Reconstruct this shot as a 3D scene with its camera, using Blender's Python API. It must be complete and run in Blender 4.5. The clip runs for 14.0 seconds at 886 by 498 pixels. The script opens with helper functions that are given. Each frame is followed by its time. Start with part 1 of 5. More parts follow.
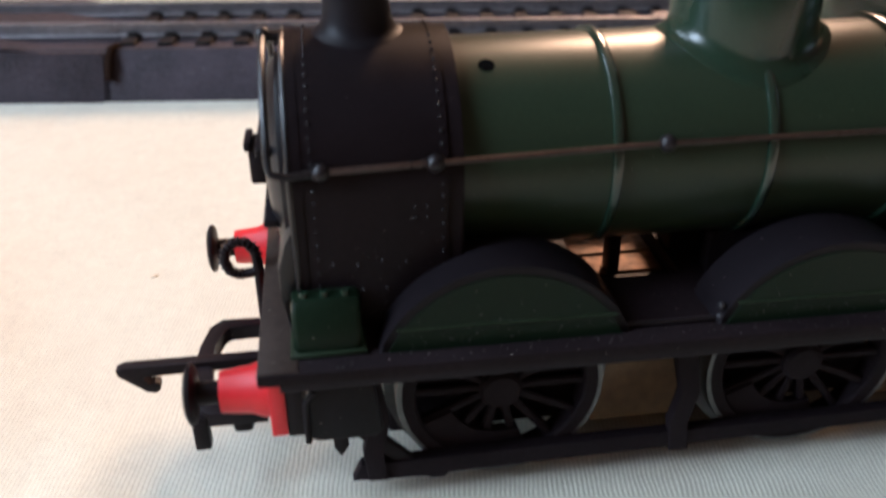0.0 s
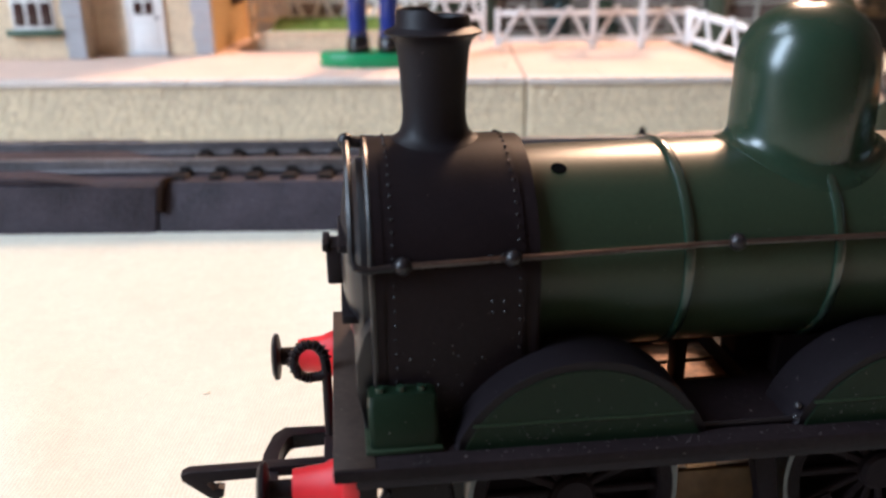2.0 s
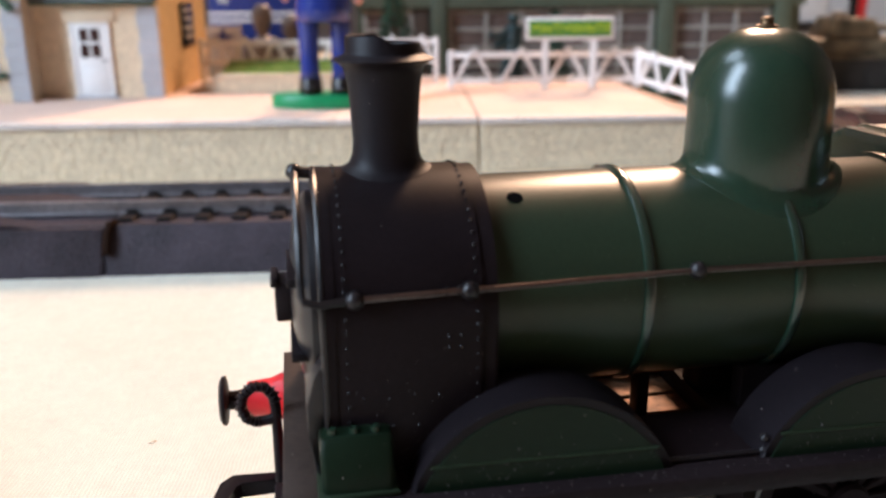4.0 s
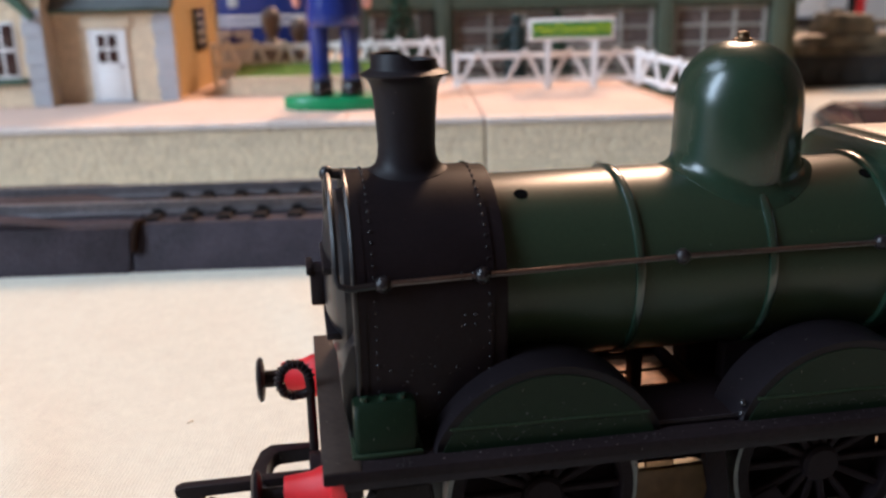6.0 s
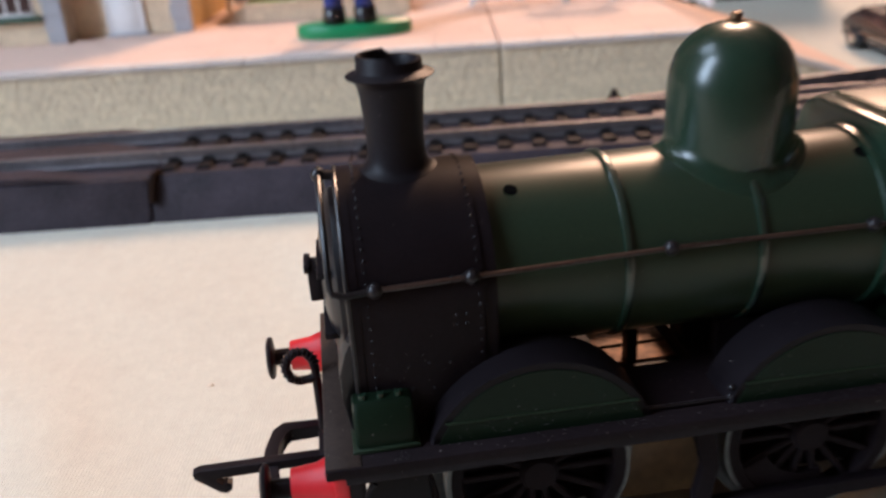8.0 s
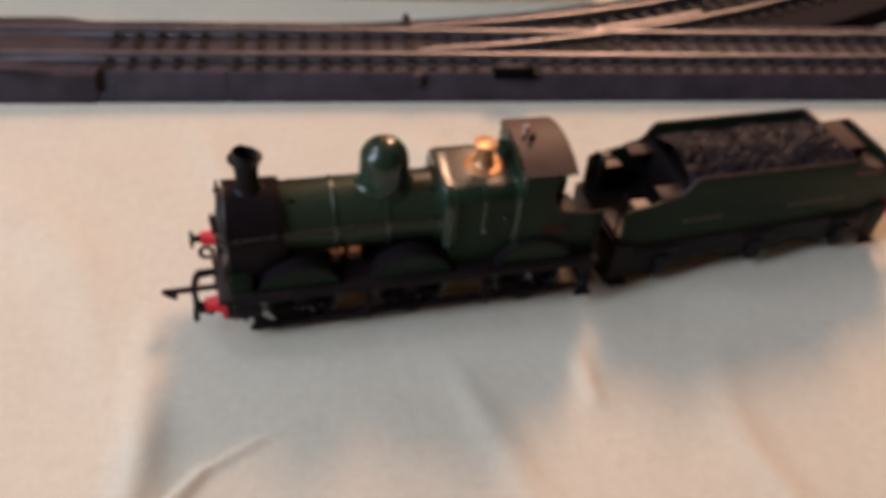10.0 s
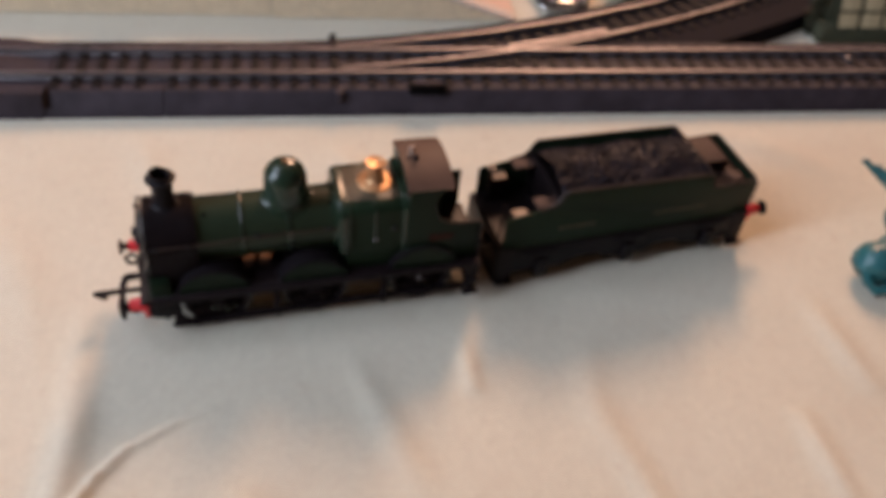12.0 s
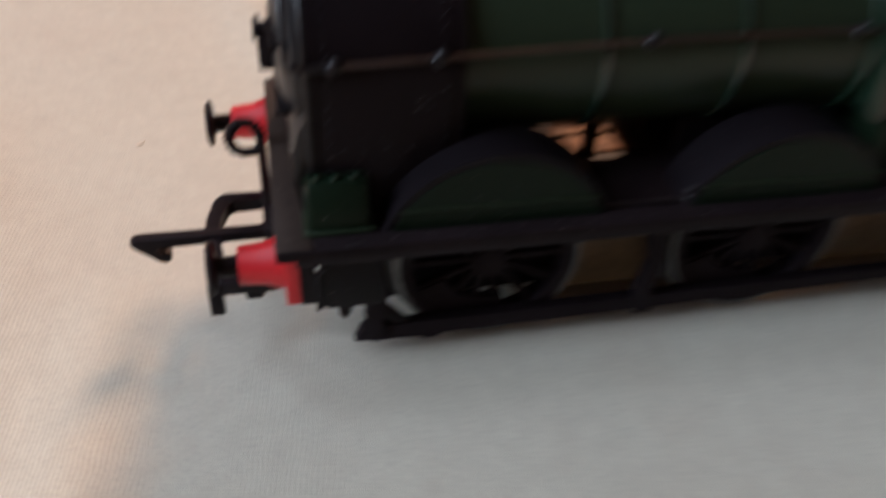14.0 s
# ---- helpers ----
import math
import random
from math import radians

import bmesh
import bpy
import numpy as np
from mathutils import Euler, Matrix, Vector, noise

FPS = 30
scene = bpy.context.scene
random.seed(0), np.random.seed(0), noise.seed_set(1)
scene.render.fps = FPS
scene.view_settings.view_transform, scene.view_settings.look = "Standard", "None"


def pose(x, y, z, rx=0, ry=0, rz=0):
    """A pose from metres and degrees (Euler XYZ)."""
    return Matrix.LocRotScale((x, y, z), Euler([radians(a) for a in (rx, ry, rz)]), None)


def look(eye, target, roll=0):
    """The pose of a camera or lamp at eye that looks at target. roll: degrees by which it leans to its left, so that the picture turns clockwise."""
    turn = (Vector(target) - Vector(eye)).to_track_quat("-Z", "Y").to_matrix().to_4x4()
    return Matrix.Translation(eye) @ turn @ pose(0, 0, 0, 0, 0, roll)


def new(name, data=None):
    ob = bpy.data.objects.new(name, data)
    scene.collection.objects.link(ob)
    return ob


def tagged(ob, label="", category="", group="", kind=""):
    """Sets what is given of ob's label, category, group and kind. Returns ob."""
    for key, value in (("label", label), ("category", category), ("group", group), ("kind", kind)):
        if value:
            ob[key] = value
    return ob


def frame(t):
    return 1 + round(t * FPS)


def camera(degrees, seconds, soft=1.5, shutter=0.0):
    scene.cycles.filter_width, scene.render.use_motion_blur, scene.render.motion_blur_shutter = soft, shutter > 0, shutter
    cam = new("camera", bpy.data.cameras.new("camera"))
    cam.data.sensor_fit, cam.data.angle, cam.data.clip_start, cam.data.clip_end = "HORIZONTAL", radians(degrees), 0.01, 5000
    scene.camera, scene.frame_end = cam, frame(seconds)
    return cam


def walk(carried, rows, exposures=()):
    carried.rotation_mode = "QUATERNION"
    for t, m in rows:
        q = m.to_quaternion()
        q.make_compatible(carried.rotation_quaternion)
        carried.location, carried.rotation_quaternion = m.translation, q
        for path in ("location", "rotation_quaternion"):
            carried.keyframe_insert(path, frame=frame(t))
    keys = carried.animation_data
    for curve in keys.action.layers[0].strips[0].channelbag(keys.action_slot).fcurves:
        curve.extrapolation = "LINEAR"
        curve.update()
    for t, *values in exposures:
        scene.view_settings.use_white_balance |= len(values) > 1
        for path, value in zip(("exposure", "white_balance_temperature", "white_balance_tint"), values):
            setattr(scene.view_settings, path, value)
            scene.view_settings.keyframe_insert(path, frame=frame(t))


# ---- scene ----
cam = camera(54.11, 14.0, soft=2.5, shutter=0.5)
cam.data.dof.use_dof, cam.data.dof.focus_distance, cam.data.dof.aperture_fstop = True, 0.085, 38.0
# seconds, eye (m), yaw, pitch, roll (degrees)
PATH = [
    (0, 0.0068, -0.0687, 0.0581, -7.68, -29.52, -0.36),
    (0.5, 0.0056, -0.0716, 0.0535, -8.84, -29.58, 0.75),
    (1, 0.0044, -0.0745, 0.0571, -9.06, -20.85, 0.45),
    (1.5, 0.0032, -0.0732, 0.0551, -8.23, -19.75, -0.10),
    (2, 0.0017, -0.0711, 0.0549, -6.60, -19.62, -0.64),
    (2.5, 0.0015, -0.0719, 0.0539, -8.36, -16.78, -0.45),
    (3, 0.0017, -0.0706, 0.0542, -8.99, -16.87, -0.84),
    (3.2, 0.0022, -0.0689, 0.0532, -9.70, -16.58, -0.43),
    (5.5, 0.0011, -0.0716, 0.0542, -9.29, -17.21, -0.98),
    (6, -0.0003, -0.0779, 0.0554, -9.31, -16.92, -1.22),
    (6.2, 0.0005, -0.0768, 0.0556, -9.19, -17.32, -1.05),
    (6.5, 0.0012, -0.0723, 0.0541, -9.25, -17.81, -1.03),
    (7, 0.0014, -0.0715, 0.0537, -9.30, -18.69, -1.14),
    (7.5, 0.0012, -0.0721, 0.0536, -9.15, -20.56, -1.05),
    (8, 0.0039, -0.0769, 0.0642, -6.75, -23.54, -3.88),
    (8.5, 0.0054, -0.0989, 0.0824, -8.15, -29.96, -1.63),
    (9, -0.0001, -0.1254, 0.1067, -10.53, -37.15, 0.96),
    (9.2, -0.0003, -0.1342, 0.1217, -15.31, -39.46, 4.57),
    (11.3, 0.0296, -0.1848, 0.1987, -17.70, -43.97, 5.97),
    (11.5, 0.0288, -0.1856, 0.1977, -18.25, -43.50, 6.29),
    (12, 0.0276, -0.1856, 0.1964, -18.20, -43.67, 6.19),
    (12.3, 0.0262, -0.1818, 0.1930, -18.20, -43.98, 6.05),
    (12.5, 0.0253, -0.1792, 0.1905, -17.56, -45.20, 5.82),
    (13, 0.0102, -0.1502, 0.1716, -16.30, -48.48, 5.34),
    (13.5, 0.0102, -0.1079, 0.1139, -17.24, -40.56, 7.84),
    (14, 0.0014, -0.0714, 0.0644, -12.59, -39.74, 2.82),
]


def eye_pose(x, y, z, yaw, pitch, roll):
    return pose(x, y, z, 0, 0, yaw) @ pose(0, 0, 0, 90 + pitch) @ pose(0, 0, 0, 0, 0, roll)


# seconds, stops, kelvin, tint: the clip's camera darkens and warms its picture as it draws back
EXPOSURE = [(0.0, 1.14, 5600, 12), (0.6, 1.18, 5600, 7), (2.0, 1.28, 5650, 11), (3.2, 1.34, 5700, 11), (5.5, 1.00, 5600, 11), (6.5, 0.94, 5600, 12), (7.5, 0.90, 5600, 14), (8.5, 0.70, 5800, 14),
            (9.2, 0.59, 6200, 19), (11.3, 0.51, 6200, 20), (12.5, 0.48, 6100, 19), (13.4, 0.42, 5950, 17), (14.0, 0.40, 5950, 18)]
walk(cam, [(row[0], eye_pose(*row[1:])) for row in PATH], EXPOSURE)

# ---------------------------------------------------------------- world and light
world = bpy.data.worlds.new("world")
scene.world = world
world.use_nodes = True
wn = world.node_tree
sky = wn.nodes.new("ShaderNodeTexSky")
sky.sky_type, sky.sun_disc = "NISHITA", False
sky.sun_elevation, sky.sun_rotation = radians(33), radians(25)
wn.links.new(sky.outputs[0], wn.nodes["Background"].inputs[0])
wn.nodes["Background"].inputs[1].default_value = 0.05


def area(name, eye, target, w, h, watts, colour):
    data = bpy.data.lights.new(name, "AREA")
    data.shape, data.size, data.size_y, data.energy, data.color = "RECTANGLE", w, h, watts, colour
    ob = new(name, data)
    ob.matrix_world = look(eye, target)
    return ob


MM = 0.001
# warm low light from the window behind the layout, cool daylight from a side window
KEY = area("window_light_warm", (0.95, 1.80, 1.48), (0.05, 0.0, 0.0), 0.44, 0.72, 43, (1.0, 0.58, 0.33))
FRONT = area("window_light_cool", (-0.72, -0.17, 0.50), (0.0, -0.08, 0.22), 0.22, 0.72, 5.5, (0.80, 0.92, 1.0))
# unseen fill added high on the left, so brightness falls off rightwards
HIGH = area("window_light_high", (-0.72, 0.32, 1.12), (0.0, 0.06, 0.0), 0.46, 0.50, 3.5, (0.80, 0.92, 1.0))

# ---------------------------------------------------------------- materials


def material(name, colour, rough=0.5, metal=0.0, vary=0.15, grain=1500.0, bump=0.05, depth=0.0001, coat=0.0,
             colour2=None, blotch=120.0, spec=0.5, random_tone=0.0, flecks=0.0):
    """A surface with fine grain and larger blotches, both in colour and gloss. grain and blotch: cells per metre."""
    m = bpy.data.materials.new(name)
    m.use_nodes = True
    n, l = m.node_tree.nodes, m.node_tree.links
    b = n["Principled BSDF"]
    tc = n.new("ShaderNodeTexCoord")
    fine, wide = n.new("ShaderNodeTexNoise"), n.new("ShaderNodeTexNoise")
    for tex, scale, detail in ((fine, grain, 3), (wide, blotch, 4)):
        tex.inputs["Scale"].default_value, tex.inputs["Detail"].default_value = scale, detail
        l.new(tc.outputs["Object"], tex.inputs["Vector"])
    add = n.new("ShaderNodeMath")
    add.operation = "ADD"
    l.new(fine.outputs["Fac"], add.inputs[0])
    l.new(wide.outputs["Fac"], add.inputs[1])
    half = n.new("ShaderNodeMath")
    half.operation = "MULTIPLY"
    half.inputs[1].default_value = 0.5
    l.new(add.outputs[0], half.inputs[0])
    ramp = n.new("ShaderNodeValToRGB")
    c2 = colour2 or tuple(c * (1 - vary) for c in colour)
    c1 = colour if colour2 else tuple(min(1, c * (1 + vary)) for c in colour)
    ramp.color_ramp.elements[0].position, ramp.color_ramp.elements[0].color = 0.35, (*c2, 1)
    ramp.color_ramp.elements[1].position, ramp.color_ramp.elements[1].color = 0.65, (*c1, 1)
    l.new(half.outputs[0], ramp.inputs[0])
    out = ramp.outputs[0]
    if random_tone:
        info, hsv, mr = n.new("ShaderNodeObjectInfo"), n.new("ShaderNodeHueSaturation"), n.new("ShaderNodeMapRange")
        geo, sm = n.new("ShaderNodeNewGeometry"), n.new("ShaderNodeMath")
        sm.operation = "ADD"
        l.new(info.outputs["Random"], sm.inputs[0])
        l.new(geo.outputs["Random Per Island"], sm.inputs[1])
        mr.inputs["From Max"].default_value = 2.0
        mr.inputs["To Min"].default_value, mr.inputs["To Max"].default_value = 1 - random_tone, 1 + random_tone
        l.new(sm.outputs[0], mr.inputs["Value"])
        l.new(mr.outputs[0], hsv.inputs["Value"])
        l.new(out, hsv.inputs["Color"])
        out = hsv.outputs[0]
    if flecks:
        cell, thr, mx = n.new("ShaderNodeTexNoise"), n.new("ShaderNodeMapRange"), n.new("ShaderNodeMixRGB")
        cell.inputs["Scale"].default_value, cell.inputs["Detail"].default_value = 3000.0, 1.5
        l.new(tc.outputs["Object"], cell.inputs["Vector"])
        thr.inputs["From Min"].default_value, thr.inputs["From Max"].default_value = 0.80 - 0.05 * flecks, 0.83 - 0.05 * flecks
        l.new(cell.outputs["Fac"], thr.inputs["Value"])
        l.new(thr.outputs[0], mx.inputs["Fac"])
        l.new(out, mx.inputs["Color1"])
        mx.inputs["Color2"].default_value = (0.21, 0.18, 0.155, 1)
        out = mx.outputs[0]
    l.new(out, b.inputs["Base Color"])
    rr = n.new("ShaderNodeMapRange")
    rr.inputs["To Min"].default_value, rr.inputs["To Max"].default_value = max(0.02, rough - 0.08), min(1, rough + 0.1)
    l.new(wide.outputs["Fac"], rr.inputs["Value"])
    l.new(rr.outputs[0], b.inputs["Roughness"])
    b.inputs["Metallic"].default_value = metal
    b.inputs["Coat Weight"].default_value = coat
    b.inputs["Specular IOR Level"].default_value = spec
    if bump:
        bp = n.new("ShaderNodeBump")
        bp.inputs["Strength"].default_value, bp.inputs["Distance"].default_value = bump, depth
        l.new(fine.outputs["Fac"], bp.inputs["Height"])
        l.new(bp.outputs[0], b.inputs["Normal"])
    return m


def cloth_material(name, colour, colour2):
    """Woven cotton: ribs a little under half a millimetre apart, faintly crossed, blotches and brown specks."""
    m = material(name, colour, 0.9, colour2=colour2, grain=420, blotch=16, bump=0)
    n, l = m.node_tree.nodes, m.node_tree.links
    b = n["Principled BSDF"]
    b.inputs["Sheen Weight"].default_value = 0.15
    tc = n["Texture Coordinate"]
    base = b.inputs["Base Color"].links[0].from_socket
    for scale, lo, hi, amount, tone in ((95.0, 0.66, 0.74, 0.35, (0.47, 0.39, 0.29, 1)), (38.0, 0.54, 0.72, 0.38, (0.54, 0.47, 0.36, 1)), (700.0, 0.72, 0.80, 0.4, (0.42, 0.35, 0.27, 1)),
                                    (260.0, 0.5, 0.75, 0.28, (0.50, 0.45, 0.35, 1)), (2300.0, 0.46, 0.72, 0.42, (0.42, 0.39, 0.31, 1))):
        spot, mr, mx = n.new("ShaderNodeTexNoise"), n.new("ShaderNodeMapRange"), n.new("ShaderNodeMixRGB")
        spot.inputs["Scale"].default_value, spot.inputs["Detail"].default_value = scale, 3.0
        l.new(tc.outputs["Object"], spot.inputs["Vector"])
        mr.inputs["From Min"].default_value, mr.inputs["From Max"].default_value, mr.inputs["To Max"].default_value = lo, hi, amount
        l.new(spot.outputs["Fac"], mr.inputs["Value"])
        l.new(mr.outputs[0], mx.inputs["Fac"])
        l.new(base, mx.inputs["Color1"])
        mx.inputs["Color2"].default_value = tone
        base = mx.outputs[0]
    waves = []
    lay = n.new("ShaderNodeMapping")
    lay.inputs["Rotation"].default_value = (0.0, 0.0, radians(8.0))
    l.new(tc.outputs["Object"], lay.inputs["Vector"])
    for axis, scale, amount in (("X", 700.0, 1.0), ("Y", 900.0, 0.12)):
        w, k = n.new("ShaderNodeTexWave"), n.new("ShaderNodeMath")
        w.wave_type, w.bands_direction = "BANDS", axis
        w.inputs["Scale"].default_value, w.inputs["Distortion"].default_value = scale, 7.0
        w.inputs["Detail"].default_value, w.inputs["Detail Scale"].default_value = 3.0, 0.22
        k.operation, k.inputs[1].default_value = "MULTIPLY", amount
        l.new(lay.outputs[0], w.inputs["Vector"])
        l.new(w.outputs["Fac"], k.inputs[0])
        waves.append(k)
    stretch, slub, tint = n.new("ShaderNodeMapping"), n.new("ShaderNodeTexNoise"), n.new("ShaderNodeMixRGB")
    stretch.inputs["Scale"].default_value = (1.0, 0.06, 1.0)
    slub.inputs["Scale"].default_value, slub.inputs["Detail"].default_value = 1900.0, 2.0
    l.new(tc.outputs["Object"], stretch.inputs["Vector"])
    l.new(stretch.outputs[0], slub.inputs["Vector"])
    mr = n.new("ShaderNodeMapRange")
    mr.inputs["From Min"].default_value, mr.inputs["From Max"].default_value, mr.inputs["To Max"].default_value = 0.45, 0.75, 0.17
    l.new(slub.outputs["Fac"], mr.inputs["Value"])
    l.new(mr.outputs[0], tint.inputs["Fac"])
    l.new(base, tint.inputs["Color1"])
    tint.inputs["Color2"].default_value = (0.46, 0.42, 0.35, 1)
    base = tint.outputs[0]
    add = n.new("ShaderNodeMath")
    add.operation = "ADD"
    l.new(waves[0].outputs[0], add.inputs[0])
    l.new(waves[1].outputs[0], add.inputs[1])
    gap, dim = n.new("ShaderNodeMapRange"), n.new("ShaderNodeMixRGB")
    gap.inputs["From Max"].default_value, gap.inputs["To Min"].default_value, gap.inputs["To Max"].default_value = 0.8, 0.27, 0.0
    l.new(add.outputs[0], gap.inputs["Value"])
    l.new(gap.outputs[0], dim.inputs["Fac"])
    l.new(base, dim.inputs["Color1"])
    dim.inputs["Color2"].default_value = (0.40, 0.36, 0.31, 1)
    l.new(dim.outputs[0], b.inputs["Base Color"])
    bp = n.new("ShaderNodeBump")
    bp.inputs["Strength"].default_value, bp.inputs["Distance"].default_value = 0.30, 0.0001
    l.new(add.outputs[0], bp.inputs["Height"])
    l.new(bp.outputs[0], b.inputs["Normal"])
    return m


GREEN = material("green_paint", (0.0178, 0.0282, 0.0152), 0.32, spec=0.26, vary=0.12, grain=2500, bump=0.03, depth=0.00005, blotch=60)
# two darker copies of the engine green, the sides' shade put into the colour
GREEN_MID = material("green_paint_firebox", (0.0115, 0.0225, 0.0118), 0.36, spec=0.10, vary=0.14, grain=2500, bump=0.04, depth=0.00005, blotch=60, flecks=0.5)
GREEN_SHADED = material("green_paint_side", (0.0070, 0.0142, 0.0074), 0.34, spec=0.12, vary=0.15, grain=2500, bump=0.04, depth=0.00005, blotch=60, flecks=0.9)
BLACK = material("black_smokebox", (0.0088, 0.0058, 0.0066), 0.42, spec=0.08, vary=0.25, grain=3000, bump=0.08, depth=0.00005, flecks=0.35)
CHIMNEY_BLACK = material("black_chimney", (0.0080, 0.0060, 0.0074), 0.46, spec=0.15, vary=0.3, grain=3000, bump=0.08, depth=0.00005, flecks=0.6)
BLACK_SATIN = material("black_satin", (0.0078, 0.0059, 0.0072), 0.4, spec=0.13, vary=0.25, grain=3000, bump=0.05, depth=0.00005, flecks=0.6)
BLACK_PLASTIC = material("black_plastic", (0.0120, 0.0086, 0.0096), 0.42, spec=0.11, vary=0.25, grain=2500, bump=0.06, depth=0.00005, flecks=0.5)
BROWN_BLACK = material("footplate_black", (0.0120, 0.0080, 0.0088), 0.5, spec=0.07, vary=0.3, grain=1800, bump=0.08, depth=0.00006, flecks=1.0)
ROOF = material("cab_roof_brown", (0.078, 0.0430, 0.0310), 0.55, spec=0.2, vary=0.2, grain=1500, bump=0.06, depth=0.00006)
BLACK_EDGE = material("black_worn_edge", (0.0062, 0.0054, 0.0066), 0.34, spec=0.42, vary=0.3, grain=2500, bump=0.08, depth=0.00005)
WHEEL_BLACK = material("wheel_black", (0.0140, 0.0100, 0.0118), 0.6, spec=0.07, vary=0.25, grain=2500, bump=0.05, depth=0.00005)
GREEN_GLOSS = material("green_gloss", (0.0115, 0.0260, 0.0148), 0.22, spec=0.5, vary=0.1, grain=2500, bump=0.03, depth=0.00005, blotch=60)
GREEN_BAND = material("green_band", (0.0110, 0.0230, 0.0140), 0.2, spec=0.8, vary=0.1, grain=2500, bump=0.02, depth=0.00005, blotch=60)
# tan put into the green: the warm window's reflection on the firebox top
GREEN_TOP = material("green_worn_top", (0.062, 0.046, 0.026), 0.42, spec=0.8, vary=0.2, grain=2500, bump=0.04, depth=0.00005, blotch=90)
# brown footplate front, and the brown of warm light on the tender rims
BROWN_PLATE = material("bare_brown_plate", (0.036, 0.024, 0.0185), 0.5, spec=0.25, vary=0.3, grain=1800, bump=0.08, depth=0.00006, flecks=1.2)
CRUMB = material("brown_crumb", (0.62, 0.53, 0.40), 0.8, vary=0.25, grain=1500, bump=0.2)
PALE_PANEL = material("pale_yellow_panel", (0.52, 0.42, 0.25), 0.5, vary=0.1, grain=900, bump=0.05)
TANK_BROWN = material("tank_top_brown", (0.062, 0.036, 0.029), 0.65, spec=0.25, vary=0.25, grain=1500, bump=0.08, depth=0.00006)
WHISTLE_TAN = material("whistle_tan", (0.30, 0.20, 0.145), 0.5, vary=0.2, grain=1500, bump=0.05)
# the light on top of the tender lockers, painted as pale brown
TAN_TOP = material("worn_brown_top", (0.17, 0.115, 0.08), 0.5, vary=0.25, grain=1500, bump=0.06, depth=0.00006)
CHASSIS_TOP = material("bare_bronze_top", (0.18, 0.096, 0.054), 0.55, metal=0.2, spec=0.2, vary=0.6, grain=900, blotch=420, bump=0.3, depth=0.0002)
DUST = material("pale_dust", (0.095, 0.09, 0.085), 0.8, vary=0.4, grain=1500, bump=0)
# paler than the black round it, so the heads' glints are partly colour
RIVET = material("worn_rivet", (0.016, 0.014, 0.015), 0.25, spec=0.35, vary=0.4, grain=900, blotch=500, bump=0)
KNOB = material("worn_knob", (0.012, 0.0095, 0.0105), 0.32, spec=0.3, vary=0.4, grain=1500, bump=0.05)
RED = material("red_plastic", (0.58, 0.014, 0.019), 0.42, vary=0.08, grain=1200, bump=0.04, depth=0.00005)
BRASS = material("brass", (0.64, 0.38, 0.20), 0.48, metal=1.0, vary=0.15, grain=2500, bump=0.05, depth=0.00004)
OLD_BRASS = material("dull_brass", (0.16, 0.10, 0.055), 0.5, metal=1.0, vary=0.3, grain=2500, bump=0.05, depth=0.00004)
STEEL = material("rail_steel", (0.215, 0.200, 0.208), 0.45, metal=0.75, vary=0.25, grain=900, bump=0.05, depth=0.00005)
WIRE = material("handrail_wire", (0.135, 0.108, 0.100), 0.34, metal=1.0, vary=0.2, grain=1500, bump=0.04, depth=0.00005)
TYRE = material("tyre_steel", (0.13, 0.128, 0.125), 0.45, metal=1.0, vary=0.2, grain=1500)
COAL = material("coal", (0.0140, 0.0105, 0.0130), 0.5, spec=0.14, vary=0.5, grain=700, blotch=90, bump=0.4, depth=0.0002, random_tone=0.28)
BRONZE = material("bronze_chassis", (0.15, 0.085, 0.032), 0.5, vary=0.3, grain=900, blotch=80, bump=0.05)
HOLE = material("hole_black", (0.004, 0.004, 0.004), 0.95, vary=0.1, bump=0, spec=0.0)
GOLD = material("gold_transfer", (0.085, 0.056, 0.026), 0.5, vary=0.2)
PLATE_RED = material("number_plate_red", (0.030, 0.006, 0.005), 0.5, spec=0.1, vary=0.2)
PLATE_GOLD = material("dull_gold_plate", (0.045, 0.018, 0.010), 0.5, spec=0.1, vary=0.2)
CLOTH = cloth_material("cream_cotton", (0.635, 0.602, 0.480), (0.558, 0.528, 0.418))
# flecks here paint the glints off the stippled plastic as pale dots
BED = material("black_trackbed", (0.0380, 0.0300, 0.0370), 0.55, spec=0.16, vary=0.4, grain=1700, bump=0.6, depth=0.0006, flecks=0.8)
# darker copy of the trackbed, its tone standing for shade over the turnout
BED_DARK = material("dark_trackbed", (0.0095, 0.0080, 0.0118), 0.7, spec=0.05, vary=0.3, grain=1500, bump=0.2, depth=0.0002)
SLEEPER = material("black_sleeper", (0.014, 0.0115, 0.0115), 0.6, spec=0.08, vary=0.3, grain=1500, bump=0.1, depth=0.0001, random_tone=0.15)
STONE = material("cut_stone", (0.80, 0.655, 0.455), 0.85, colour2=(0.68, 0.55, 0.385), grain=1500, bump=0.2, depth=0.0002, random_tone=0.16)
# the building stone with warm sidelight put into it as ochre
STONE_LIT = material("ochre_stone", (0.62, 0.42, 0.17), 0.85, colour2=(0.53, 0.35, 0.14), grain=1300, bump=0.2, depth=0.00015, random_tone=0.08)
MORTAR = material("mortar", (0.52, 0.41, 0.28), 0.9, vary=0.12, grain=1500, bump=0.2, depth=0.0001)
SLAB = material("pinkish_paving", (0.74, 0.53, 0.42), 0.8, colour2=(0.64, 0.46, 0.365), grain=900, bump=0.1, depth=0.0001, random_tone=0.08)
COPING = material("pale_coping", (0.66, 0.58, 0.52), 0.75, colour2=(0.58, 0.50, 0.45), grain=900, bump=0.1, depth=0.0001, random_tone=0.1)
